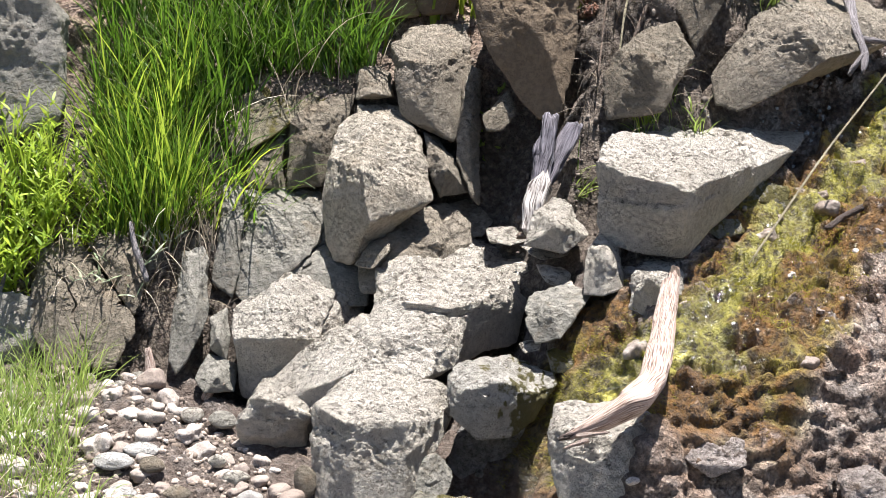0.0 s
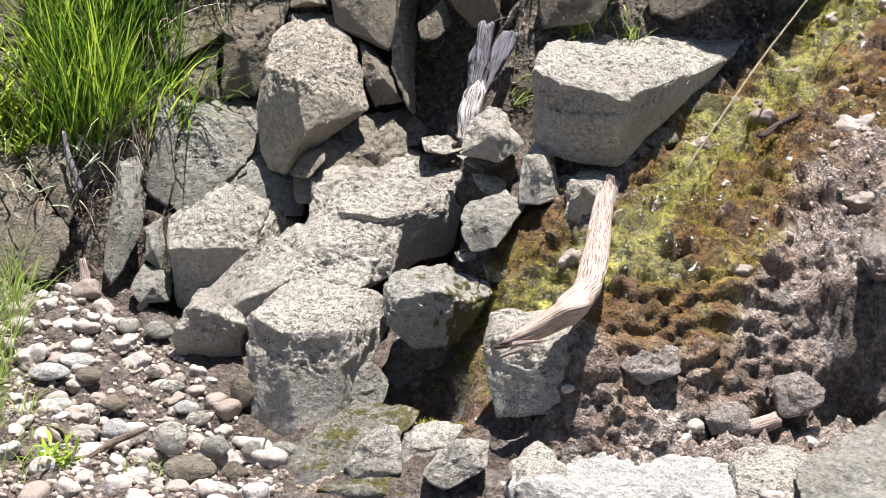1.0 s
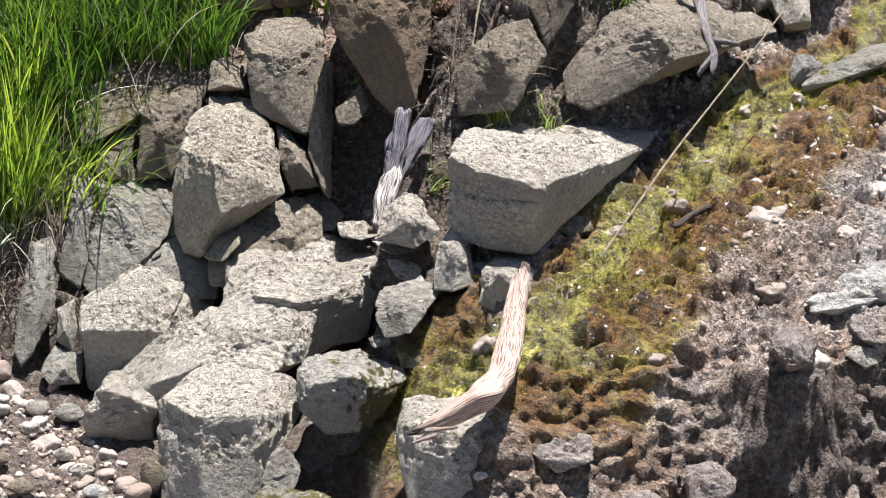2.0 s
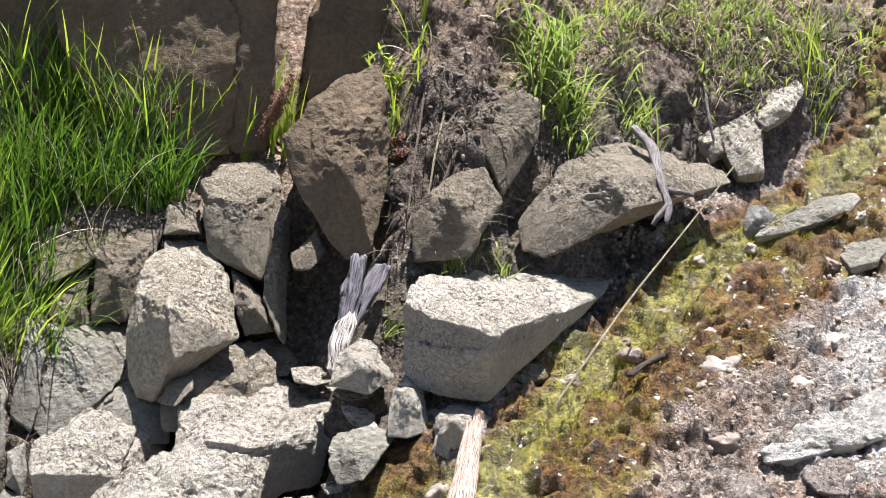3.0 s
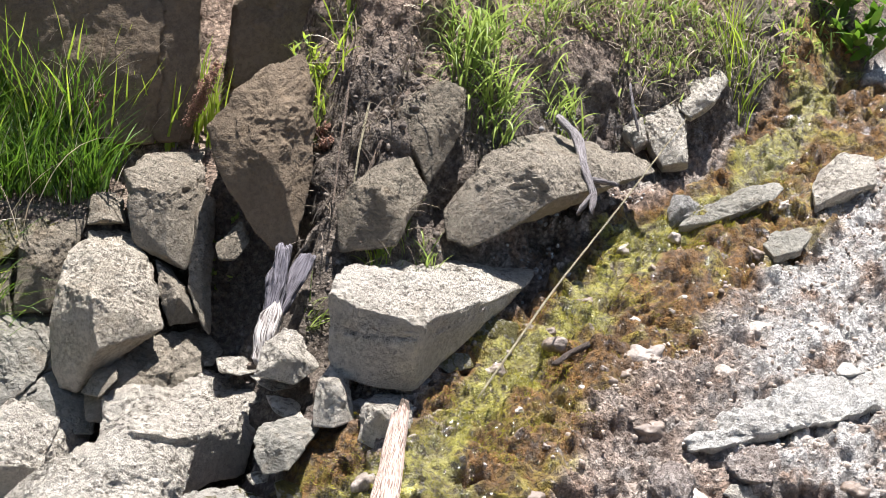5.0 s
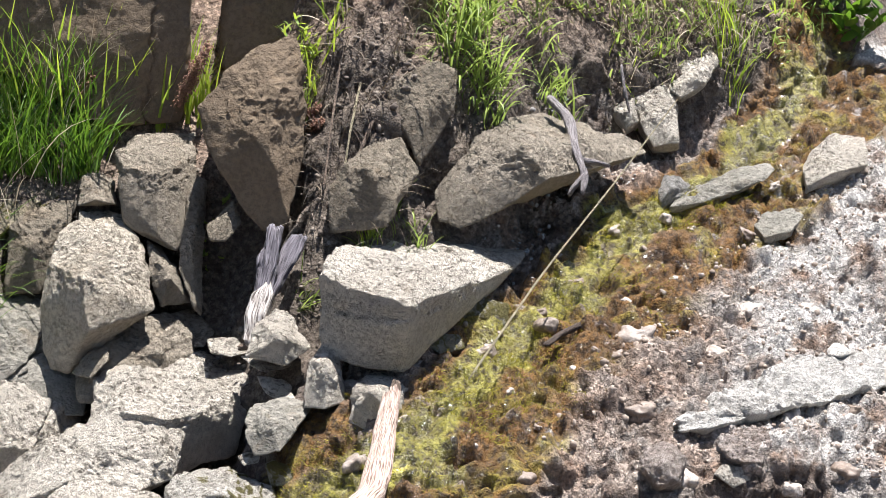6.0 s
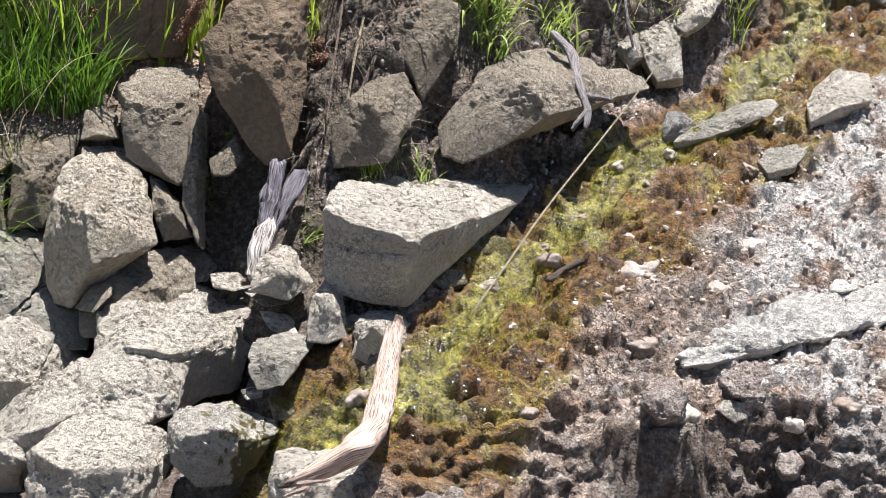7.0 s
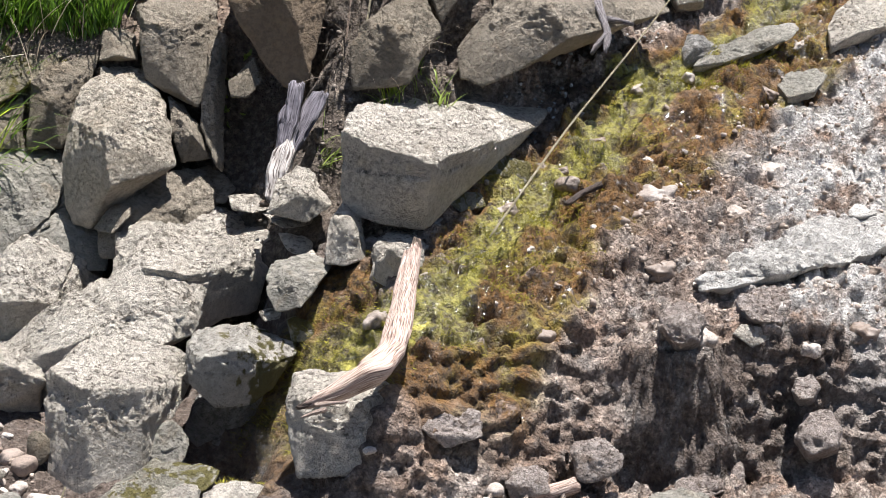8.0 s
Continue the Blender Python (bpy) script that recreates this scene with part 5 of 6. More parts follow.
def blades(dice, roots, length, width, lean, bend, azimuth, seg=6, base=0.6):
    """Curved tapering strips that rise from the roots; one list of points and one of quads."""
    n = len(roots)
    s = np.linspace(0, 1, seg + 1)
    length, width, lean, bend, azimuth = (np.broadcast_to(np.asarray(v, float), (n,)) for v in (length, width, lean, bend, azimuth))
    tip = lean[:, None] + bend[:, None] * s[None] ** 1.6
    sway = azimuth[:, None] + dice.normal(0, 0.25, n)[:, None] * s[None]
    step = np.stack([np.sin(tip) * np.cos(sway), np.sin(tip) * np.sin(sway), np.cos(tip)], 2) * (length / seg)[:, None, None]
    path = np.concatenate([np.zeros((n, 1, 3)), np.cumsum(step[:, :-1], axis=1)], axis=1) + np.asarray(roots)[:, None, :]
    turn = azimuth + np.pi / 2 + dice.normal(0, 0.7, n)
    side = np.stack([np.cos(turn), np.sin(turn), dice.normal(0, 0.25, n)], 1)
    side /= np.linalg.norm(side, axis=1)[:, None]
    w = width[:, None] * np.minimum(1, base + 3 * s)[None] * (1 - s[None] ** 2.2) ** 0.8 + 0.0004
    left, right = path - side[:, None] * w[:, :, None] / 2, path + side[:, None] * w[:, :, None] / 2
    v = np.stack([left, right], 2).reshape(-1, 3)
    k = (np.arange(n)[:, None] * (seg + 1) + np.arange(seg)[None]).ravel() * 2
    return v, np.stack([k, k + 1, k + 3, k + 2], 1)


def join(*sets):
    vs, fs, n = [], [], 0
    for v, f in sets:
        vs.append(v), fs.append(f + n)
        n += len(v)
    return np.concatenate(vs), np.concatenate(fs)


def strip_mesh(name, v, f, mat):
    me = bpy.data.meshes.new(name)
    me.vertices.add(len(v))
    me.vertices.foreach_set("co", np.asarray(v, float).ravel())
    me.loops.add(f.size)
    me.loops.foreach_set("vertex_index", f.ravel())
    me.polygons.add(len(f))
    me.polygons.foreach_set("loop_start", f.shape[1] * np.arange(len(f)))
    me.polygons.foreach_set("use_smooth", np.ones(len(f), bool))
    me.update(calc_edges=True)
    me.materials.append(mat)
    return me


def scatter(dice, n, x0, x1, y0, y1, lift=-0.01):
    x, y = dice.uniform(x0, x1, n), dice.uniform(y0, y1, n)
    edge = 6.05 + 0.81 * np.maximum(0, x - 0.5) + 0.30 * ease((x - 1.0) / 0.4) + 0.20 * ((x > 0.85) & (x < 1.55))
    y = np.where((x > 0.3) & (y < edge), edge + dice.uniform(0, 0.25, n), y)
    return np.stack([x, y, ground_z(x, y) + lift], 1)


def around(dice, n, x, y, r, lift=-0.01):
    a, d = dice.uniform(0, 6.283, n), r * np.sqrt(dice.uniform(0, 1, n))
    px, py = x + d * np.cos(a), y + d * np.sin(a)
    return np.stack([px, py, ground_z(px, py) + lift], 1)


def grass(name, mat, sets, label, seed):
    """One patch of grass. Each set: roots, shortest, longest, width, lean, bend, heading, spread of the heading."""
    dice, made = np.random.default_rng(seed), []
    for roots, lo, hi, w, lean, bend, head, fan in sets:
        n = len(roots)
        made.append(blades(dice, roots, dice.uniform(lo, hi, n), w * dice.uniform(0.6, 1.25, n), np.abs(dice.normal(lean, lean * 0.5, n)),
                           np.abs(dice.normal(bend, bend * 0.5, n)), head + dice.normal(0, fan, n)))
    v, f = join(*made)
    return tagged(new(name, strip_mesh(name, v, f, mat)), label, "grass", kind="stuff")


FRONT, LEFT, RIGHT = -math.pi / 2, math.pi, 0.0
dice = np.random.default_rng(5)
grass("tall_grass", LUSH, [
    (scatter(dice, 420, -1.04, -0.80, 6.24, 6.50), 0.14, 0.50, 0.007, 0.26, 0.7, FRONT, 2.2),
    (scatter(dice, 1150, -1.12, -0.62, 6.48, 6.85), 0.12, 0.40, 0.007, 0.30, 0.7, FRONT, 2.6),
    (scatter(dice, 1300, -0.68, -0.22, 6.60, 6.92), 0.08, 0.34, 0.006, 0.35, 0.8, FRONT, 2.6),
    (scatter(dice, 160, -0.95, -0.55, 6.30, 6.46), 0.14, 0.36, 0.006, 0.45, 1.1, -0.7, 0.8),
], "dense clump of tall lush green grass above the rocks", 11)
grass("tall_grass", BRIGHT, [
    (scatter(dice, 280, -1.06, -0.80, 6.24, 6.60), 0.20, 0.50, 0.008, 0.26, 0.5, FRONT, 2.2),
    (scatter(dice, 230, -0.80, -0.20, 6.72, 6.98), 0.18, 0.44, 0.008, 0.28, 0.5, RIGHT, 2.4),
    (scatter(dice, 60, -1.42, -1.18, 6.24, 6.34), 0.20, 0.36, 0.008, 0.12, 0.4, RIGHT, 1.6),
    (scatter(dice, 40, -0.90, -0.62, 6.26, 6.40), 0.20, 0.38, 0.007, 0.5, 0.9, -0.5, 0.7),
    (around(dice, 30, 0.09, 6.87, 0.05), 0.18, 0.36, 0.010, 0.15, 0.5, RIGHT, 1.6),
    (around(dice, 26, -0.20, 6.82, 0.08), 0.22, 0.40, 0.010, 0.15, 0.4, RIGHT, 1.6),
    (around(dice, 18, -0.04, 6.84, 0.05), 0.16, 0.30, 0.009, 0.15, 0.4, RIGHT, 1.6),
], "sunlit yellow-green grass blades among the tall clump", 12)
grass("grass_stems", STRAW, [
    (scatter(dice, 150, -1.0, -0.70, 6.22, 6.36), 0.06, 0.20, 0.004, 0.25, 0.5, FRONT, 1.8),
    (scatter(dice, 110, -1.05, -0.30, 6.40, 6.85), 0.15, 0.40, 0.003, 0.4, 0.9, FRONT, 2.6),
], "dry brown stems at the foot of tall grass", 19)
grass("bank_grass", OLIVE, [
    (scatter(dice, 420, 0.35, 1.9, 6.80, 7.8), 0.03, 0.09, 0.008, 0.7, 0.9, FRONT, 1.8),
    (scatter(dice, 300, 1.4, 2.7, 7.3, 8.2), 0.03, 0.10, 0.009, 0.7, 0.9, FRONT, 1.8),
    (around(dice, 220, 0.98, 6.78, 0.12), 0.12, 0.30, 0.009, 0.5, 1.8, FRONT, 1.0),
    (around(dice, 130, 1.30, 7.05, 0.10), 0.07, 0.16, 0.007, 0.5, 1.2, FRONT, 1.3),
    (around(dice, 120, 0.70, 7.05, 0.12), 0.07, 0.16, 0.006, 0.5, 1.0, FRONT, 2.0),
    (around(dice, 120, 1.05, 7.25, 0.13), 0.05, 0.12, 0.006, 0.5, 1.0, FRONT, 2.0),
    (around(dice, 120, 1.80, 7.75, 0.14), 0.05, 0.13, 0.006, 0.5, 1.0, FRONT, 2.0),
    (around(dice, 90, 1.60, 7.60, 0.14), 0.05, 0.13, 0.007, 0.4, 1.0, FRONT, 1.5),
    (around(dice, 90, 0.74, 6.27, 0.07), 0.06, 0.13, 0.005, 0.4, 0.8, FRONT, 1.6),
    (around(dice, 60, 0.60, 6.23, 0.05), 0.06, 0.12, 0.005, 0.4, 0.8, FRONT, 1.6),
    (around(dice, 40, 0.40, 6.60, 0.05, 0.05), 0.06, 0.16, 0.005, 0.4, 0.8, FRONT, 1.6),
    (around(dice, 30, 0.40, 6.10, 0.03), 0.06, 0.13, 0.005, 0.7, 0.8, RIGHT, 0.8),
], "short tufts of green grass growing on the bank", 13)
grass("ground_cover", OLIVE, [
    (scatter(dice, 1700, 0.40, 2.0, 6.85, 7.7), 0.015, 0.04, 0.010, 0.7, 0.8, FRONT, 2.5),
    (scatter(dice, 700, 1.5, 2.7, 7.3, 8.2), 0.015, 0.04, 0.011, 0.7, 0.8, FRONT, 2.5),
], "low leafy ground cover on the upper bank", 18)
grass("grass_tuft", BRIGHT, [
    (scatter(dice, 260, 0.40, 2.6, 6.85, 7.9), 0.04, 0.10, 0.007, 0.7, 0.9, FRONT, 2.5),
    (around(dice, 55, 2.08, 7.66, 0.07), 0.14, 0.33, 0.006, 0.3, 0.6, RIGHT, 1.8),
    (around(dice, 14, 0.62, 6.22, 0.03), 0.10, 0.17, 0.007, 0.2, 0.3, LEFT, 0.9),
    (around(dice, 60, 0.47, 6.75, 0.10), 0.08, 0.20, 0.009, 0.3, 0.7, FRONT, 1.8),
    (around(dice, 40, 0.75, 6.95, 0.20), 0.06, 0.14, 0.008, 0.5, 0.8, FRONT, 1.8),
    (around(dice, 24, 1.15, 7.10, 0.16), 0.08, 0.16, 0.010, 0.5, 0.7, RIGHT, 1.2),
], "bright green grass tufts on the upper bank", 14)
grass("thin_grass", OLIVE, [
    (scatter(dice, 1100, -1.45, -1.02, 5.15, 5.95), 0.08, 0.24, 0.004, 0.4, 0.9, RIGHT, 1.8),
    (scatter(dice, 120, -1.1, -0.85, 4.70, 5.2), 0.05, 0.14, 0.004, 0.5, 1.0, RIGHT, 1.8),
    (around(dice, 60, -0.60, 4.86, 0.08), 0.03, 0.07, 0.003, 0.5, 1.0, RIGHT, 1.8),
], "thin pale grass growing between the pebbles", 15)
grass("dry_grass", STRAW, [
    (scatter(dice, 1000, 0.35, 2.3, 6.70, 7.8), 0.04, 0.14, 0.0032, 1.0, 0.7, FRONT, 1.8),
    (scatter(dice, 260, 1.3, 2.2, 6.95, 7.5), 0.04, 0.16, 0.0025, 1.1, 0.6, FRONT, 1.2),
    (scatter(dice, 160, -1.45, -1.0, 5.0, 5.9), 0.06, 0.20, 0.003, 0.9, 0.7, RIGHT, 1.8),
    (scatter(dice, 60, -1.2, -0.7, 6.15, 6.3), 0.10, 0.35, 0.003, 0.9, 1.4, FRONT, 0.7),
    (scatter(dice, 120, -0.75, -0.1, 6.7, 6.95), 0.15, 0.40, 0.002, 0.4, 0.6, RIGHT, 1.8),
], "dry straw-coloured grass stems lying on the bank", 16)
grass("roots", ROOT, [
    (scatter(dice, 260, 0.42, 0.75, 6.25, 6.75), 0.06, 0.30, 0.003, 1.0, 1.2, FRONT, 1.6),
    (scatter(dice, 1000, 0.7, 2.2, 6.65, 7.4), 0.04, 0.14, 0.003, 1.0, 1.0, FRONT, 1.8),
    (scatter(dice, 160, -1.2, -0.6, 6.0, 6.25), 0.04, 0.18, 0.003, 0.9, 1.2, FRONT, 1.6),
    (scatter(dice, 90, -0.35, -0.2, 5.3, 5.6), 0.03, 0.10, 0.003, 0.9, 1.2, LEFT, 1.0),
], "tangle of dead roots and stems over dark soil", 17)


def leafy_plant(name, x, y, stems, tall, leaf, width, mat, label, seed, lean=0.35, droop=0.8, lift=0.0, radius=0.1, per=22):
    """Stems set with narrow leaves."""
    dice = np.random.default_rng(seed)
    r = around(dice, stems, x, y, radius, lift - 0.01)
    az, le, be, ln = dice.uniform(0, 6.283, stems), np.abs(dice.normal(lean, 0.15, stems)), np.abs(dice.normal(droop * 0.5, 0.2, stems)), dice.uniform(0.6, 1, stems) * tall
    base = tagged(new(name), label, "plant")
    base.location = (x, y, float(ground_z(x, y)[0]))
    inv = Matrix.Translation(-base.location)
    v, f = blades(dice, r, ln, 0.004, le, be, az, 6, 1.0)
    mid = v.reshape(stems, 7, 2, 3).mean(2)
    roots, heads = [], []
    for k in range(per):
        s = 0.6 + 5.3 * (k + dice.uniform(0, 1, stems)) / per
        i = s.astype(int)
        fr = (s - i)[:, None]
        j = np.arange(stems)
        roots.append(mid[j, i] * (1 - fr) + mid[j, np.minimum(i + 1, 6)] * fr)
        heads.append(az + k * 2.4)
    roots, heads = np.concatenate(roots), np.concatenate(heads)
    m = len(roots)
    lv, lf = blades(dice, roots, leaf * dice.uniform(0.6, 1.1, m), width, np.abs(dice.normal(0.8, 0.25, m)), droop * dice.uniform(0.3, 1, m), heads, 3, 0.35)
    off = np.array(base.location)
    for nm, vv, ff, mm in (("stem", v, f, mat), ("foliage", lv, lf, mat)):
        ob = new(nm, strip_mesh(nm, vv - off, ff, mm))
        ob.parent = base
    return base


leafy_plant("leafy_plant", -1.33, 6.24, 60, 0.36, 0.055, 0.011, BRIGHT, "bushy sunlit yellow-green plant with narrow leaves", 21, radius=0.13)
leafy_plant("leafy_plant", -1.16, 6.28, 40, 0.30, 0.05, 0.008, BRIGHT, "bushy yellow-green plant with narrow leaves beside grass", 22, radius=0.09)
leafy_plant("silver_leaved_plant", -0.98, 6.20, 9, 0.24, 0.075, 0.009, SILVER, "drooping plant with pale grey-green lance leaves", 23, lean=0.9, droop=1.6, lift=0.05, radius=0.05, per=9)
leafy_plant("leafy_plant", 0.47, 6.78, 10, 0.20, 0.05, 0.011, BRIGHT, "leafy green weed at the top of the bank", 24, radius=0.05, per=10)
leafy_plant("green_weed", -0.80, 4.80, 7, 0.11, 0.07, 0.013, BRIGHT, "small green weed with drooping leaves among pebbles", 25, lean=0.7, droop=1.2, radius=0.03, per=6)
leafy_plant("creeping_weed", 0.15, 6.56, 14, 0.07, 0.022, 0.014, OLIVE, "tiny creeping green weed on dark soil", 26, lean=0.9, radius=0.05, per=7)
leafy_plant("broad_leaved_plant", 2.62, 8.10, 14, 0.26, 0.11, 0.06, LUSH, "broad-leaved green plant on the upper bank", 27, lean=0.5, droop=1.0, radius=0.10, per=7)


def seed_stalk(x, y, tall, lean, head, seed, label, bunches=7):
    """A dry dock stalk: a thin stem with knots of small seeds."""
    dice = np.random.default_rng(seed)
    base = tagged(new("seed_stalk"), label, "dry plant", "dry seed stalks")
    base.location = (x, y, float(ground_z(x, y)[0]) - 0.01)
    v, f = blades(dice, np.zeros((3, 3)), tall * dice.uniform(0.7, 1, 3), 0.003, lean, 0.3, head + dice.normal(0, 0.4, 3), 8, 1.0)
    mid = v.reshape(3, 9, 2, 3).mean(2)
    pts = []
    for s in mid:
        for k in range(bunches):
            c = s[4] + (s[8] - s[4]) * (k / bunches)
            pts.append(c + dice.normal(0, 0.008, (34, 3)))
    pts = np.concatenate(pts)
    octa = np.array([(1, 0, 0), (-1, 0, 0), (0, 1, 0), (0, -1, 0), (0, 0, 1), (0, 0, -1)], float)
    tri = np.array([(0, 2, 4), (2, 1, 4), (1, 3, 4), (3, 0, 4), (2, 0, 5), (1, 2, 5), (3, 1, 5), (0, 3, 5)])
    sv = (pts[:, None] + octa[None] * dice.uniform(0.002, 0.005, len(pts))[:, None, None]).reshape(-1, 3)
    sf = (tri[None] + 6 * np.arange(len(pts))[:, None, None]).reshape(-1, 3)
    for nm, vv, ff, mm in (("stem", v, f, ROOT), ("seed_head", sv, sf, RUSSET)):
        new(nm, strip_mesh(nm, vv, ff, mm)).parent = base


for k, (sx, sy, tall, lean, head) in enumerate([(-0.30, 6.76, 0.17, 0.2, 0.5), (-0.02, 6.78, 0.30, 0.3, 0.3), (0.02, 6.80, 0.38, 0.25, 0.0), (0.38, 6.62, 0.18, 0.5, -1.0),
                                                 (0.43, 6.60, 0.14, 0.7, -1.3), (-0.62, 6.78, 0.38, 0.35, 2.6), (0.44, 6.66, 0.16, 0.6, -0.6)]):
    seed_stalk(sx, sy, tall, lean, head, 40 + k, "dry reddish-brown seed stalk growing from the bank")

# ---- wood ----
def wood_mat(name, light, dark, crack):
    m, bsdf, node, ramp, mix, math_, noise_, link, bump = material(name)
    co = node("ShaderNodeTexCoord").outputs["UV"]
    mp = node("ShaderNodeMapping", {"Vector": co, "Scale": (9.0, 1.6, 1.0)}).outputs[0]
    grain = noise_(3.0, 6, 0.65, mp, 0.4)
    mp2 = node("ShaderNodeMapping", {"Vector": co, "Scale": (13.0, 1.4, 1.0)}).outputs[0]
    split = noise_(3.0, 3, 0.5, mp2, 0.2)
    col = mix(ramp(grain, [(0.42, 0), (0.60, 1)]), dark, light)
    col = mix(ramp(split, [(0.40, 1), (0.48, 0)]), col, crack)
    link(col, "Base Color")
    bsdf.inputs["Roughness"].default_value = 0.75
    link(bump(math_("ADD", grain, split), 1.0, 0.006), "Normal")
    return m


DRIFT = wood_mat("bleached driftwood", (0.62, 0.505, 0.425), (0.42, 0.285, 0.22), (0.14, 0.085, 0.06))
BLEACHED = wood_mat("bleached grey wood", (0.68, 0.63, 0.58), (0.40, 0.35, 0.31), (0.08, 0.06, 0.05))
PURPLE = wood_mat("split purple-grey wood", (0.27, 0.245, 0.27), (0.12, 0.105, 0.12), (0.03, 0.025, 0.03))
GREYWOOD = wood_mat("grey weathered wood", (0.40, 0.36, 0.355), (0.20, 0.17, 0.17), (0.06, 0.05, 0.05))
TWIG = wood_mat("brown twig", (0.30, 0.22, 0.16), (0.14, 0.09, 0.06), (0.04, 0.03, 0.02))
DARKWOOD = wood_mat("wet dark wood", (0.11, 0.07, 0.05), (0.05, 0.03, 0.02), (0.02, 0.015, 0.01))
STALK = wood_mat("dry stalk", (0.50, 0.44, 0.28), (0.36, 0.30, 0.18), (0.2, 0.16, 0.1))


def limb(name, path, radii, mat, seed=0, ring=20, steps=48, knot=0.25, flat=1.0, label="", category="", parent=None):
    """A tapering, twisted piece of wood along a path, broken at both ends."""
    pts, rad = np.array(path, float), np.array(radii, float)
    leg = np.concatenate([[0], np.cumsum(np.linalg.norm(np.diff(pts, axis=0), axis=1))])
    u = np.linspace(0, leg[-1], steps)
    c = np.stack([np.interp(u, leg, pts[:, k]) for k in range(3)], 1)
    for _ in range(3):
        c[1:-1] = (c[:-2] + 2 * c[1:-1] + c[2:]) / 4
    r = np.interp(u, leg, rad)
    tan = np.gradient(c, axis=0)
    tan /= np.linalg.norm(tan, axis=1)[:, None]
    s1 = np.cross(tan, (0.13, 0.2, 1.0))
    s1 /= np.linalg.norm(s1, axis=1)[:, None]
    s2 = np.cross(tan, s1)
    a = np.linspace(0, 2 * np.pi, ring, endpoint=False)
    cs, sn = np.cos(a), np.sin(a)
    q = np.stack([np.repeat(cs[None], steps, 0).ravel() * 1.6, np.repeat(sn[None], steps, 0).ravel() * 1.6, np.repeat(u / rad.max(), ring) * 0.22], 1)
    w = 1 + knot * fbm(q, 1.0, 3, seed)
    w = w.reshape(steps, ring) * r[:, None]
    w[0] *= 0.6
    w[-1] *= 0.6
    jag = 0.8 * rad.max() * (fbm(np.stack([cs * 2, sn * 2, cs * 0 + seed], 1), 1.0, 2, seed + 5))
    v = c[:, None] + s1[:, None] * (w * cs[None])[:, :, None] + s2[:, None] * (w * sn[None] * flat)[:, :, None]
    for row, sign in ((0, -1), (1, -1), (steps - 1, 1), (steps - 2, 1)):
        v[row] += tan[row] * (jag * 0.6)[:, None]
    v = v.reshape(-1, 3)
    f = [(i * ring + j, i * ring + (j + 1) % ring, (i + 1) * ring + (j + 1) % ring, (i + 1) * ring + j) for i in range(steps - 1) for j in range(ring)]
    f += [tuple(range(ring))[::-1], tuple((steps - 1) * ring + j for j in range(ring))]
    place = np.array(path[0])
    me = mesh_from(name, v - (0 if parent else place), f, mat)
    uv = me.uv_layers.new(name="UVMap")
    vi = np.zeros(len(me.loops), int)
    me.loops.foreach_get("vertex_index", vi)
    uv.data.foreach_set("uv", np.stack([np.abs((vi % ring) / ring - 0.5) * 2, u[vi // ring] * 4], 1).ravel())
    ob = new(name, me)
    if parent:
        ob.parent = parent
    else:
        ob.location = place
        tagged(ob, label, category)
    return ob


log = tagged(new("driftwood"), "bleached bent driftwood log leaning on a stone", "driftwood")
log.location = (0.308, 4.879, 0.308)
limb("trunk", [(0.0, 0.0, 0.0), (0.078, 0.019, 0.03), (0.166, 0.048, 0.071), (0.218, 0.126, 0.097), (0.249, 0.271, 0.155), (0.284, 0.397, 0.218), (0.306, 0.493, 0.277)],
     [0.013, 0.028, 0.046, 0.037, 0.031, 0.026, 0.019], DRIFT, 3, 28, 90, 0.30, 0.8, parent=log)
limb("charred_tip", [(-0.022, -0.006, -0.006), (0.0, 0.0, 0.0), (0.022, 0.006, 0.008)], [0.005, 0.010, 0.013], DARKWOOD, 8, 12, 16, 0.5, parent=log)
limb("knot", [(0.306, 0.493, 0.277), (0.31, 0.505, 0.299)], [0.016, 0.010], TWIG, 14, 12, 12, 0.6, parent=log)
for start, end in (((0.02, -0.012, 0.004), (0.10, -0.03, 0.020)), ((0.205, 0.18, 0.10), (0.235, 0.13, 0.075)), ((0.05, -0.03, 0.0), (-0.012, -0.035, -0.02))):
    limb("splinter", [start, tuple((a + b) / 2 for a, b in zip(start, end)), end], [0.006, 0.006, 0.003], DRIFT, 15, 8, 12, 0.4, parent=log)
stump = tagged(new("weathered_stump"), "split grey weathered wood stump standing in soil", "stump")
stump.location = (0.27, 6.02, 0.60)
for nm, path, radii, sd, wm in (("foot", [(-0.015, -0.05, -0.04), (0.0, -0.01, 0.03), (0.02, 0.03, 0.09), (0.035, 0.06, 0.13)], [0.024, 0.028, 0.026, 0.010], 5, BLEACHED),
                                ("prong", [(0.005, 0.01, 0.04), (0.04, 0.08, 0.16), (0.055, 0.15, 0.275)], [0.018, 0.030, 0.020], 7, PURPLE),
                                ("prong", [(0.02, 0.02, 0.05), (0.08, 0.09, 0.16), (0.13, 0.15, 0.25)], [0.016, 0.024, 0.017], 9, PURPLE),
                                ("prong", [(0.0, 0.02, 0.05), (0.02, 0.07, 0.14), (0.025, 0.10, 0.20)], [0.014, 0.016, 0.008], 13, PURPLE)):
    limb(nm, path, radii, wm, sd, 24, 48, 0.7, 0.6, parent=stump)
crook = tagged(new("dead_branch"), "bare grey forked dead branch lying over a boulder", "branch")
crook.location = (1.233, 6.72, 1.233)
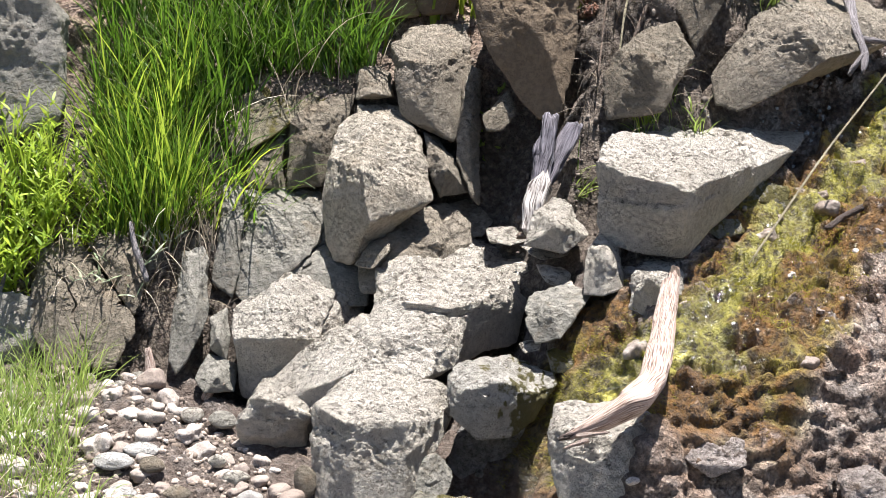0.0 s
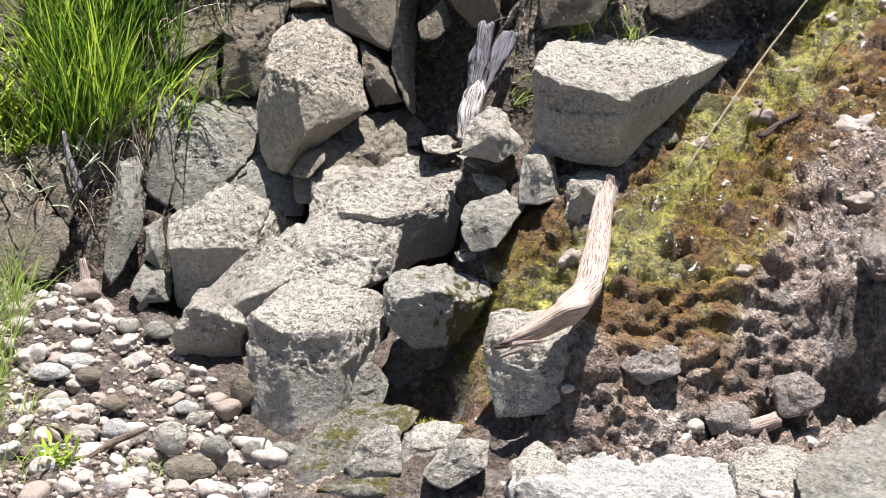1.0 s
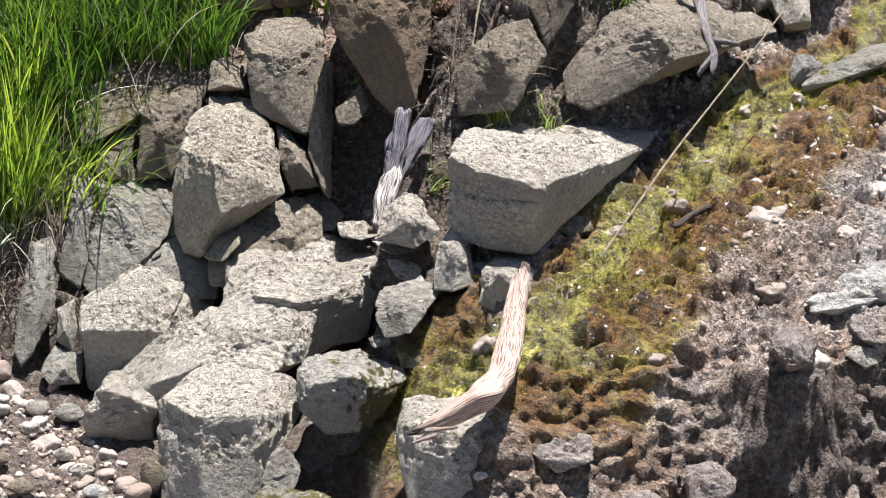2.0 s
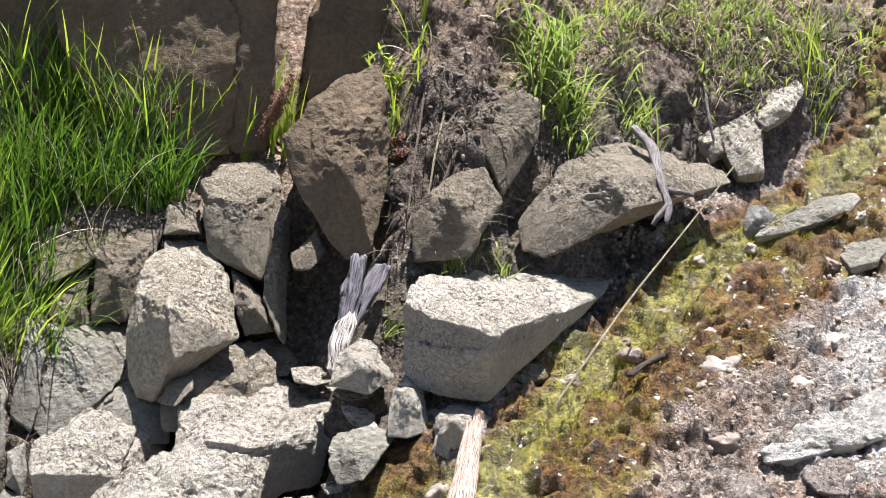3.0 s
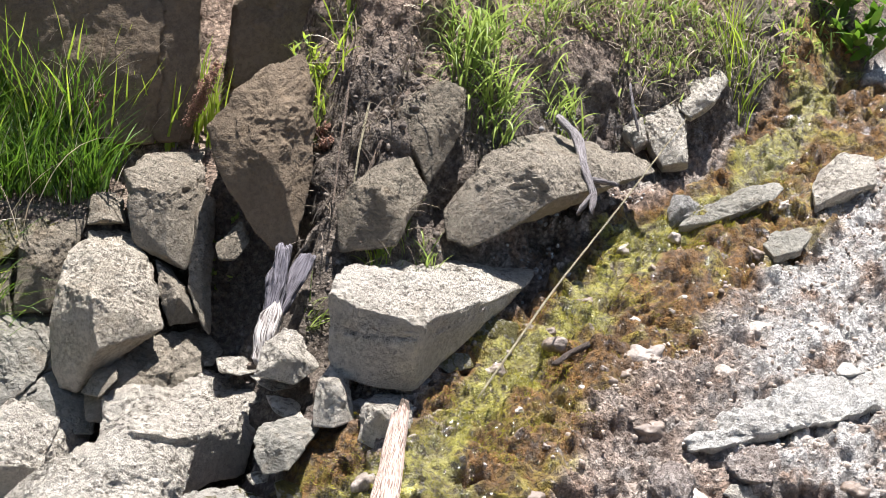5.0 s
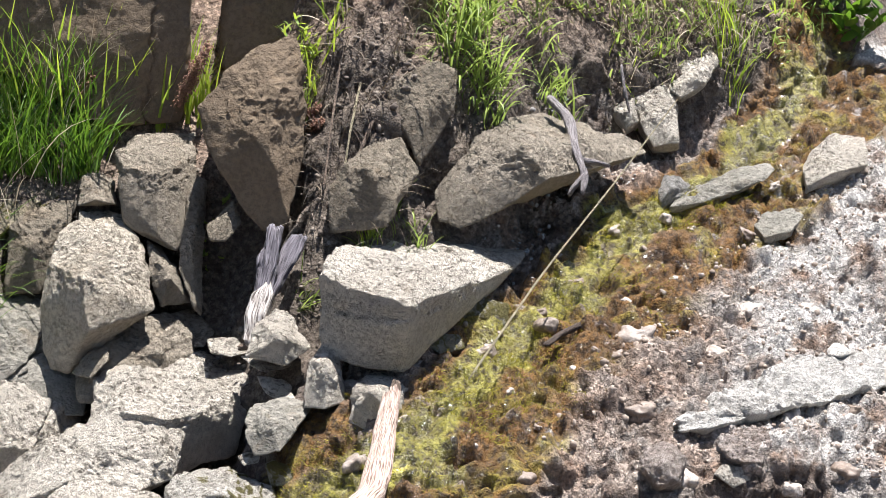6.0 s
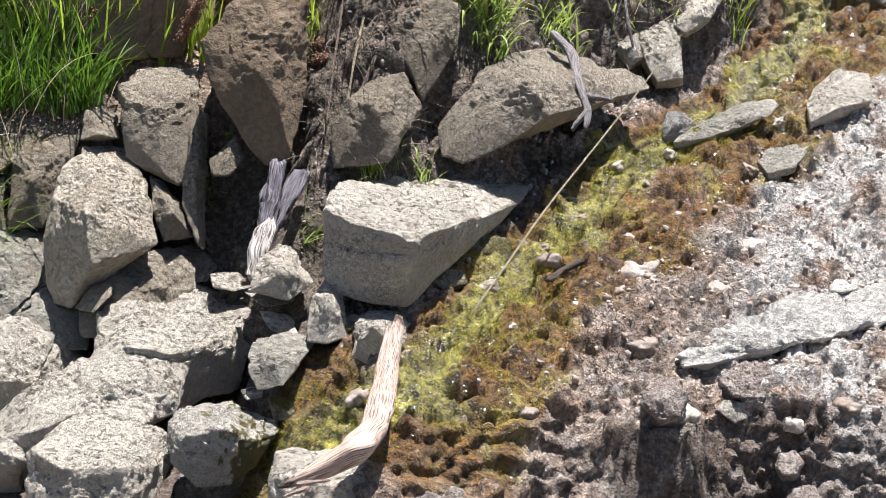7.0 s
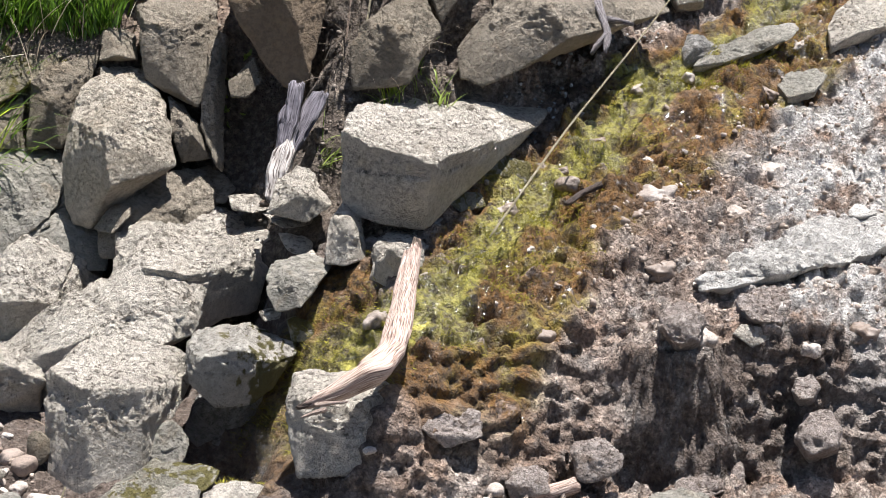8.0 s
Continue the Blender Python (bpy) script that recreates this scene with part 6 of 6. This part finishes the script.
for path, radii, sd in (([(0, 0, 0), (0.055, -0.10, -0.055), (0.055, -0.22, -0.138), (0.078, -0.30, -0.207), (0.06, -0.36, -0.261)], [0.015, 0.014, 0.015, 0.012, 0.008], 9),
                        ([(0.067, -0.25, -0.17), (0.137, -0.22, -0.182), (0.175, -0.22, -0.19)], [0.010, 0.009, 0.006], 10),
                        ([(0.078, -0.30, -0.207), (0.035, -0.33, -0.25), (0.02, -0.34, -0.27)], [0.011, 0.009, 0.006], 12)):
    limb("fork", path, radii, GREYWOOD, sd, 12, 24, 0.35, parent=crook)
limb("dry_stalk", [(0.849, 5.60, 0.561), (1.106, 5.95, 0.798), (1.369, 6.30, 1.002), (1.663, 6.70, 1.243)], [0.0035, 0.0035, 0.003, 0.002], STALK, 2, 6, 30, 0.1, 1,
     "long thin dry straw stalk lying over the stream", "dry stalk")
limb("twig", [(1.107, 5.86, 0.60), (1.18, 5.93, 0.625), (1.265, 5.98, 0.65)], [0.008, 0.010, 0.008], DARKWOOD, 4, 10, 20, 0.4, 1, "short dark twig stuck in the stream moss", "twig")
for path, radii, mat, lab in (
        ([(-0.90, 5.17, 0.05), (-0.84, 5.06, 0.05), (-0.775, 4.95, 0.03)], [0.006, 0.008, 0.005], TWIG, "thin brown twig lying on the pebbles"),
        ([(-0.93, 5.12, 0.045), (-0.86, 5.03, 0.04), (-0.80, 4.94, 0.03)], [0.006, 0.007, 0.005], TWIG, "thin brown twig lying on the pebbles"),
        ([(-0.74, 4.81, 0.03), (-0.66, 4.90, 0.05), (-0.59, 4.99, 0.05)], [0.007, 0.009, 0.006], TWIG, "brown twig lying on the pebbles"),
        ([(-0.85, 5.84, 0.08), (-0.86, 5.88, 0.15), (-0.875, 5.92, 0.22)], [0.018, 0.015, 0.011], DRIFT, "short pale stick standing in the gravel"),
        ([(-0.70, 5.82, 0.09), (-0.675, 5.84, 0.13), (-0.64, 5.83, 0.14)], [0.014, 0.013, 0.006], DRIFT, "pale broken stick between the rocks"),
        ([(-0.95, 6.16, 0.55), (-0.925, 6.10, 0.47), (-0.89, 6.06, 0.39)], [0.007, 0.011, 0.008], GREYWOOD, "grey dead stick hanging below the grass"),
        ([(-1.33, 6.12, 0.40), (-1.345, 6.08, 0.32), (-1.35, 6.05, 0.20)], [0.005, 0.006, 0.005], GREYWOOD, "thin grey dead stem against the rock"),
        ([(-0.31, 4.82, 0.0), (-0.29, 4.85, 0.05), (-0.275, 4.87, 0.09)], [0.003, 0.003, 0.002], STALK, "thin dry stalk standing between pebbles"),
        ([(0.90, 4.96, 0.03), (0.96, 4.98, 0.045), (1.025, 5.00, 0.06)], [0.018, 0.022, 0.024], DRIFT, "short bleached stick under the cliff"),
        ([(0.54, 6.62, 1.35), (0.50, 6.42, 1.15), (0.47, 6.25, 0.98)], [0.004, 0.004, 0.003], TWIG, "thin dead stem hanging over the soil"),
        ([(0.62, 6.62, 1.36), (0.56, 6.40, 1.16), (0.52, 6.24, 0.95)], [0.004, 0.004, 0.003], STALK, "thin dead stem hanging over the soil"),
        ([(0.74, 6.62, 1.33), (0.64, 6.44, 1.20), (0.53, 6.25, 0.96)], [0.008, 0.007, 0.005], TWIG, "brown root hanging over the soil"),
        ([(1.58, 7.22, 1.30), (1.585, 7.17, 1.22), (1.605, 7.15, 1.14)], [0.006, 0.006, 0.004], GREYWOOD, "thin pale root hanging from the bank"),
        ([(0.22, 6.05, 0.53), (0.27, 6.03, 0.54), (0.34, 6.02, 0.545)], [0.010, 0.011, 0.008], TWIG, "brown stick lying between the stones")):
    limb("stick", path, radii, mat, 6, 10, 20, 0.35, 1, lab, "stick")

# ---- loose stones ----
def pebble_mat(name, light, dark, rough=0.8):
    m, bsdf, node, ramp, mix, math_, noise_, link, bump = material(name)
    own = node("ShaderNodeObjectInfo").outputs["Random"]
    pos = node("ShaderNodeNewGeometry").outputs["Position"]
    col = mix(ramp(own, [(0.0, 0), (1.0, 1)]), dark, light)
    col = mix(math_("MULTIPLY", ramp(noise_(40.0, 4, 0.6, pos), [(0.45, 1), (0.60, 0)]), 0.5), col, dark)
    col = mix(math_("MULTIPLY", ramp(noise_(260.0, 2, 0.6, pos), [(0.36, 1), (0.48, 0)]), 0.6), col, (0.10, 0.085, 0.07))
    link(col, "Base Color")
    bsdf.inputs["Roughness"].default_value = rough
    link(bump(noise_(90.0, 4, 0.65, pos), 0.7, 0.006), "Normal")
    return m


PEBBLE = pebble_mat("bleached pebble", (0.54, 0.495, 0.44), (0.23, 0.175, 0.14))
CRUST = pebble_mat("lime-crusted stone", (0.50, 0.45, 0.395), (0.15, 0.105, 0.075), 0.5)


def pebble_mesh(name, mat, seed, knobbly, level=3):
    dice = np.random.default_rng(seed)
    d, faces = BALLS[level]
    box = [(sx * dice.uniform(0.75, 1), sy * dice.uniform(0.6, 0.95), sz * dice.uniform(0.45, 0.75)) for sx in (-1, 1) for sy in (-1, 1) for sz in (-1, 1)]
    _, planes = hull_planes(box)
    inv = sum(np.maximum(0, d @ n / max(h, 0.05)) ** (3 if knobbly < 1 else 4) for n, h in planes)
    r = inv ** (-1 / (3 if knobbly < 1 else 4))
    p = d * r[:, None]
    p *= (1 + 0.10 * fbm(p + seed, 0.9, 2, seed) + knobbly * 0.20 * fbm(p + seed, 0.6, 4, seed + 3))[:, None]
    return mesh_from(name, p, faces, mat)


def lay_stones(name, meshes, spots, label, category, group, sunk=0.0):
    dice = np.random.default_rng(len(spots))
    for x, y, z, r in spots:
        ob = new(name, meshes[dice.integers(len(meshes))])
        ob.matrix_basis = Matrix.LocRotScale((x, y, z - sunk * r), Euler((dice.normal(0, 0.25), dice.normal(0, 0.25), dice.uniform(0, 6.28))), (r * dice.uniform(0.9, 1.3), r, r * dice.uniform(0.75, 1.05)))
        tagged(ob, label, category, group)


def pack(dice, n, x0, x1, y0, y1, rmin, rmax, keep, gap=0.85):
    """Spots for stones of mixed size that don't overlap, the large ones first."""
    out = []
    for r in np.sort(rmin + (rmax - rmin) * dice.uniform(0, 1, n) ** 2.2)[::-1]:
        for _ in range(12):
            x, y = dice.uniform(x0, x1), dice.uniform(y0, y1)
            if keep(x, y) and all((x - a) ** 2 + (y - b) ** 2 > (gap * (r + c)) ** 2 for a, b, c in out):
                out.append((x, y, r))
                break
    return [(x, y, float(z) + 0.12 * r, r) for (x, y, r), z in zip(out, ground_z([o[0] for o in out], [o[1] for o in out]))]


def on_flat(x, y):
    edge = np.interp(y, [4.5, 4.9, 5.3, 5.6, 5.9], [-0.20, -0.24, -0.42, -0.58, -0.85])
    return x < edge


dice = np.random.default_rng(77)
beach = [pebble_mesh("pebble", PEBBLE, 200 + k, (0.2, 0.5, 0.9, 1.2)[k % 4], 4) for k in range(12)]
lay_stones("pebble", beach, pack(dice, 300, -1.35, -0.2, 4.5, 5.95, 0.011, 0.048, on_flat), "smooth bleached pebble lying on the gravel", "pebble", "pebbles on the gravel flat")
crusty = [pebble_mesh("stone", CRUST, 300 + k, 1.1, 4) for k in range(8)]
lay_stones("stone", crusty, pack(dice, 115, 0.5, 2.5, 5.15, 7.3, 0.012, 0.055, lambda x, y: y < 5.85 + 0.81 * max(0, x - 0.5) and y > 5.3), "rough lime-crusted stone lying in the mossy stream", "stone", "stones in the stream bed", 0.45)
lay_stones("stone", beach, pack(dice, 70, 0.3, 1.9, 4.55, 4.95, 0.012, 0.035, lambda x, y: True), "small pale stone at the foot of the cliff", "stone", "stones below the cliff")


def grit(name, n, x0, x1, y0, y1, keep, rmin, rmax, mat, label, seed):
    """Fine gravel as one mesh."""
    dice = np.random.default_rng(seed)
    d, f = BALLS[2]
    f = np.array(f)
    x, y = dice.uniform(x0, x1, n), dice.uniform(y0, y1, n)
    ok = np.array([bool(keep(a, b)) for a, b in zip(x, y)])
    x, y = x[ok], y[ok]
    n = len(x)
    c = np.stack([x, y, ground_z(x, y)], 1)
    r = dice.uniform(rmin, rmax, n) * dice.uniform(0.5, 1, n)
    v = c[:, None] + d[None] * r[:, None, None] * dice.uniform(0.55, 1.2, (n, 1, 3)) * dice.uniform(0.8, 1.15, (n, len(d), 1))
    me = strip_mesh(name, v.reshape(-1, 3), (f[None] + len(d) * np.arange(n)[:, None, None]).reshape(-1, 3), mat)
    return tagged(new(name, me), label, "gravel", kind="stuff")


def grit_mat(name, light, dark):
    m, bsdf, node, ramp, mix, math_, noise_, link, bump = material(name)
    own = node("ShaderNodeNewGeometry").outputs["Random Per Island"]
    pos = node("ShaderNodeNewGeometry").outputs["Position"]
    col = mix(own, dark, light)
    col = mix(math_("MULTIPLY", ramp(noise_(200.0, 3, 0.6, pos), [(0.40, 1), (0.55, 0)]), 0.6), col, dark)
    link(col, "Base Color")
    bsdf.inputs["Roughness"].default_value = 0.85
    return m


GRIT = grit_mat("gravel grit", (0.52, 0.43, 0.35), (0.13, 0.095, 0.07))
grit("gravel", 2600, -1.4, -0.2, 4.5, 5.95, on_flat, 0.005, 0.015, GRIT, "fine mixed gravel between the pebbles", 61)
grit("gravel", 5200, 0.45, 2.55, 4.75, 7.4, lambda x, y: y < 5.9 + 0.81 * max(0, x - 0.5) and y > 5.45 and line_reach(np.array(x), np.array(y), STREAM)[0] > 0.28, 0.004, 0.013, GRIT, "fine lime grit on the stream bed and cliff", 62)
grit("gravel", 1500, 0.80, 1.75, 6.2, 7.1, lambda x, y: -0.12 < y - 5.95 - 0.81 * max(0, x - 0.5) - 0.3 * ease((x - 1.0) / 0.4) < 0.22, 0.004, 0.012, grit_mat("wet lime grit", (0.66, 0.65, 0.63), (0.10, 0.085, 0.075)), "black and white crusted gravel beside the stream", 64)
grit("gravel", 900, 0.05, 0.9, 6.0, 6.7, lambda x, y: True, 0.005, 0.014, grit_mat("soil crumbs", (0.24, 0.20, 0.16), (0.06, 0.045, 0.035)), "crumbs of stone in the dark soil", 63)

# ---- moss and algae in the stream ----
def stream_tufts(name, n, mat, lo, hi, width, near_, far_, label, seed, x0=0.2):
    """Strands that lie down the stream's slope."""
    dice = np.random.default_rng(seed)
    x, y = dice.uniform(x0, 2.6, n * 6), dice.uniform(5.0, 7.6, n * 6)
    d, s = line_reach(x, y, STREAM)
    p = np.stack([x, y, 0 * x], 1)
    patch = fbm(p, 0.14, 3, seed) + 0.4 * fbm(p, 0.05, 2, seed + 1)
    line = sorted(STREAM)
    d = np.where((y > np.interp(x, [q[0] for q in line], [q[1] for q in line])) & (s < 0.6), 2.6 * d, d)
    ok = (d > near_) & (d < far_ * (0.6 + 0.4 * ease((0.75 - s) / 0.4)) + 0.04 * fbm(p, 0.1, 2, 3)) & (patch > 0.12) & (y < 5.95 + 0.81 * np.maximum(0, x - 0.5))
    x, y = x[ok][:n], y[ok][:n]
    k = len(x)
    e = 0.02
    gxs, gys = (land(x + e, y) - land(x - e, y)) / (2 * e), (land(x, y + e) - land(x, y - e)) / (2 * e)
    roots = np.stack([x, y, ground_z(x, y) - 0.002], 1)
    v, f = blades(dice, roots, dice.uniform(lo, hi, k), width * dice.uniform(0.5, 1.3, k), dice.uniform(0.6, 1.5, k), dice.uniform(0.2, 0.7, k), np.arctan2(-gys, -gxs) + dice.normal(0, 0.45, k), 3, 0.9)
    return tagged(new(name, strip_mesh(name, v, f, mat)), label, "moss", kind="stuff")


stream_tufts("algae", 24000, ALGAE, 0.008, 0.030, 0.0016, 0.0, 0.19, "stringy wet yellow-green algae along the stream", 71, 0.1)
stream_tufts("moss", 18000, RUST, 0.004, 0.012, 0.0018, 0.10, 0.42, "rusty brown moss beside the stream", 72, 0.5)
stream_tufts("moss", 18000, ALGAE, 0.005, 0.014, 0.0018, 0.06, 0.36, "yellow-green moss beside the stream", 73, 0.4)

# ---- water ----
wm, bsdf, node, ramp, mix, math_, noise_, link, bump = material("clear stream water")
bsdf.inputs["Base Color"].default_value = (0.75, 0.74, 0.55, 1)
bsdf.inputs["Roughness"].default_value = 0.06
bsdf.inputs["IOR"].default_value = 1.33
bsdf.inputs["Transmission Weight"].default_value = 1.0
pos = node("ShaderNodeNewGeometry").outputs["Position"]
link(bump(noise_(70.0, 3, 0.6, pos, 0.8), 1.0, 0.02), "Normal")


def water_sheet(line, wide, lift, label):
    """A thin sheet of running water along a line over the stream bed."""
    pts = np.array(line)
    leg = np.concatenate([[0], np.cumsum(np.linalg.norm(np.diff(pts, axis=0), axis=1))])
    u = np.arange(0, leg[-1], 0.012)
    c = np.stack([np.interp(u, leg, pts[:, 0]), np.interp(u, leg, pts[:, 1])], 1)
    t = np.gradient(c, axis=0)
    n = np.stack([-t[:, 1], t[:, 0]], 1) / np.linalg.norm(t, axis=1)[:, None]
    k = np.linspace(-1, 1, 15)
    w = wide * (0.75 + 0.35 * soft_noise(np.stack([u * 6, 0 * u, 0 * u], 1), 3))
    x, y = (c[:, None, 0] + n[:, None, 0] * (w[:, None] * k)), (c[:, None, 1] + n[:, None, 1] * (w[:, None] * k))
    g = ground_z(x.ravel(), y.ravel()).reshape(x.shape)
    mid = np.sort(g, axis=1)[:, 4]
    mid = np.convolve(np.pad(mid, 4, mode="edge"), np.ones(9) / 9, "valid")
    z = mid[:, None] + lift + 0 * g
    m, r = x.shape
    f = [(i * r + j, i * r + j + 1, (i + 1) * r + j + 1, (i + 1) * r + j) for i in range(m - 1) for j in range(r - 1)]
    ob = new("water", mesh_from("water", np.stack([x, y, z], 2).reshape(-1, 3), f, wm))
    ob.visible_shadow = False
    return tagged(ob, label, "water", kind="structure")


water_sheet(STREAM[6:9], 0.07, 0.006, "shallow clear stream pool over green algae")
water_sheet(STREAM[8:], 0.07, 0.010, "clear shallow water running out over stones")
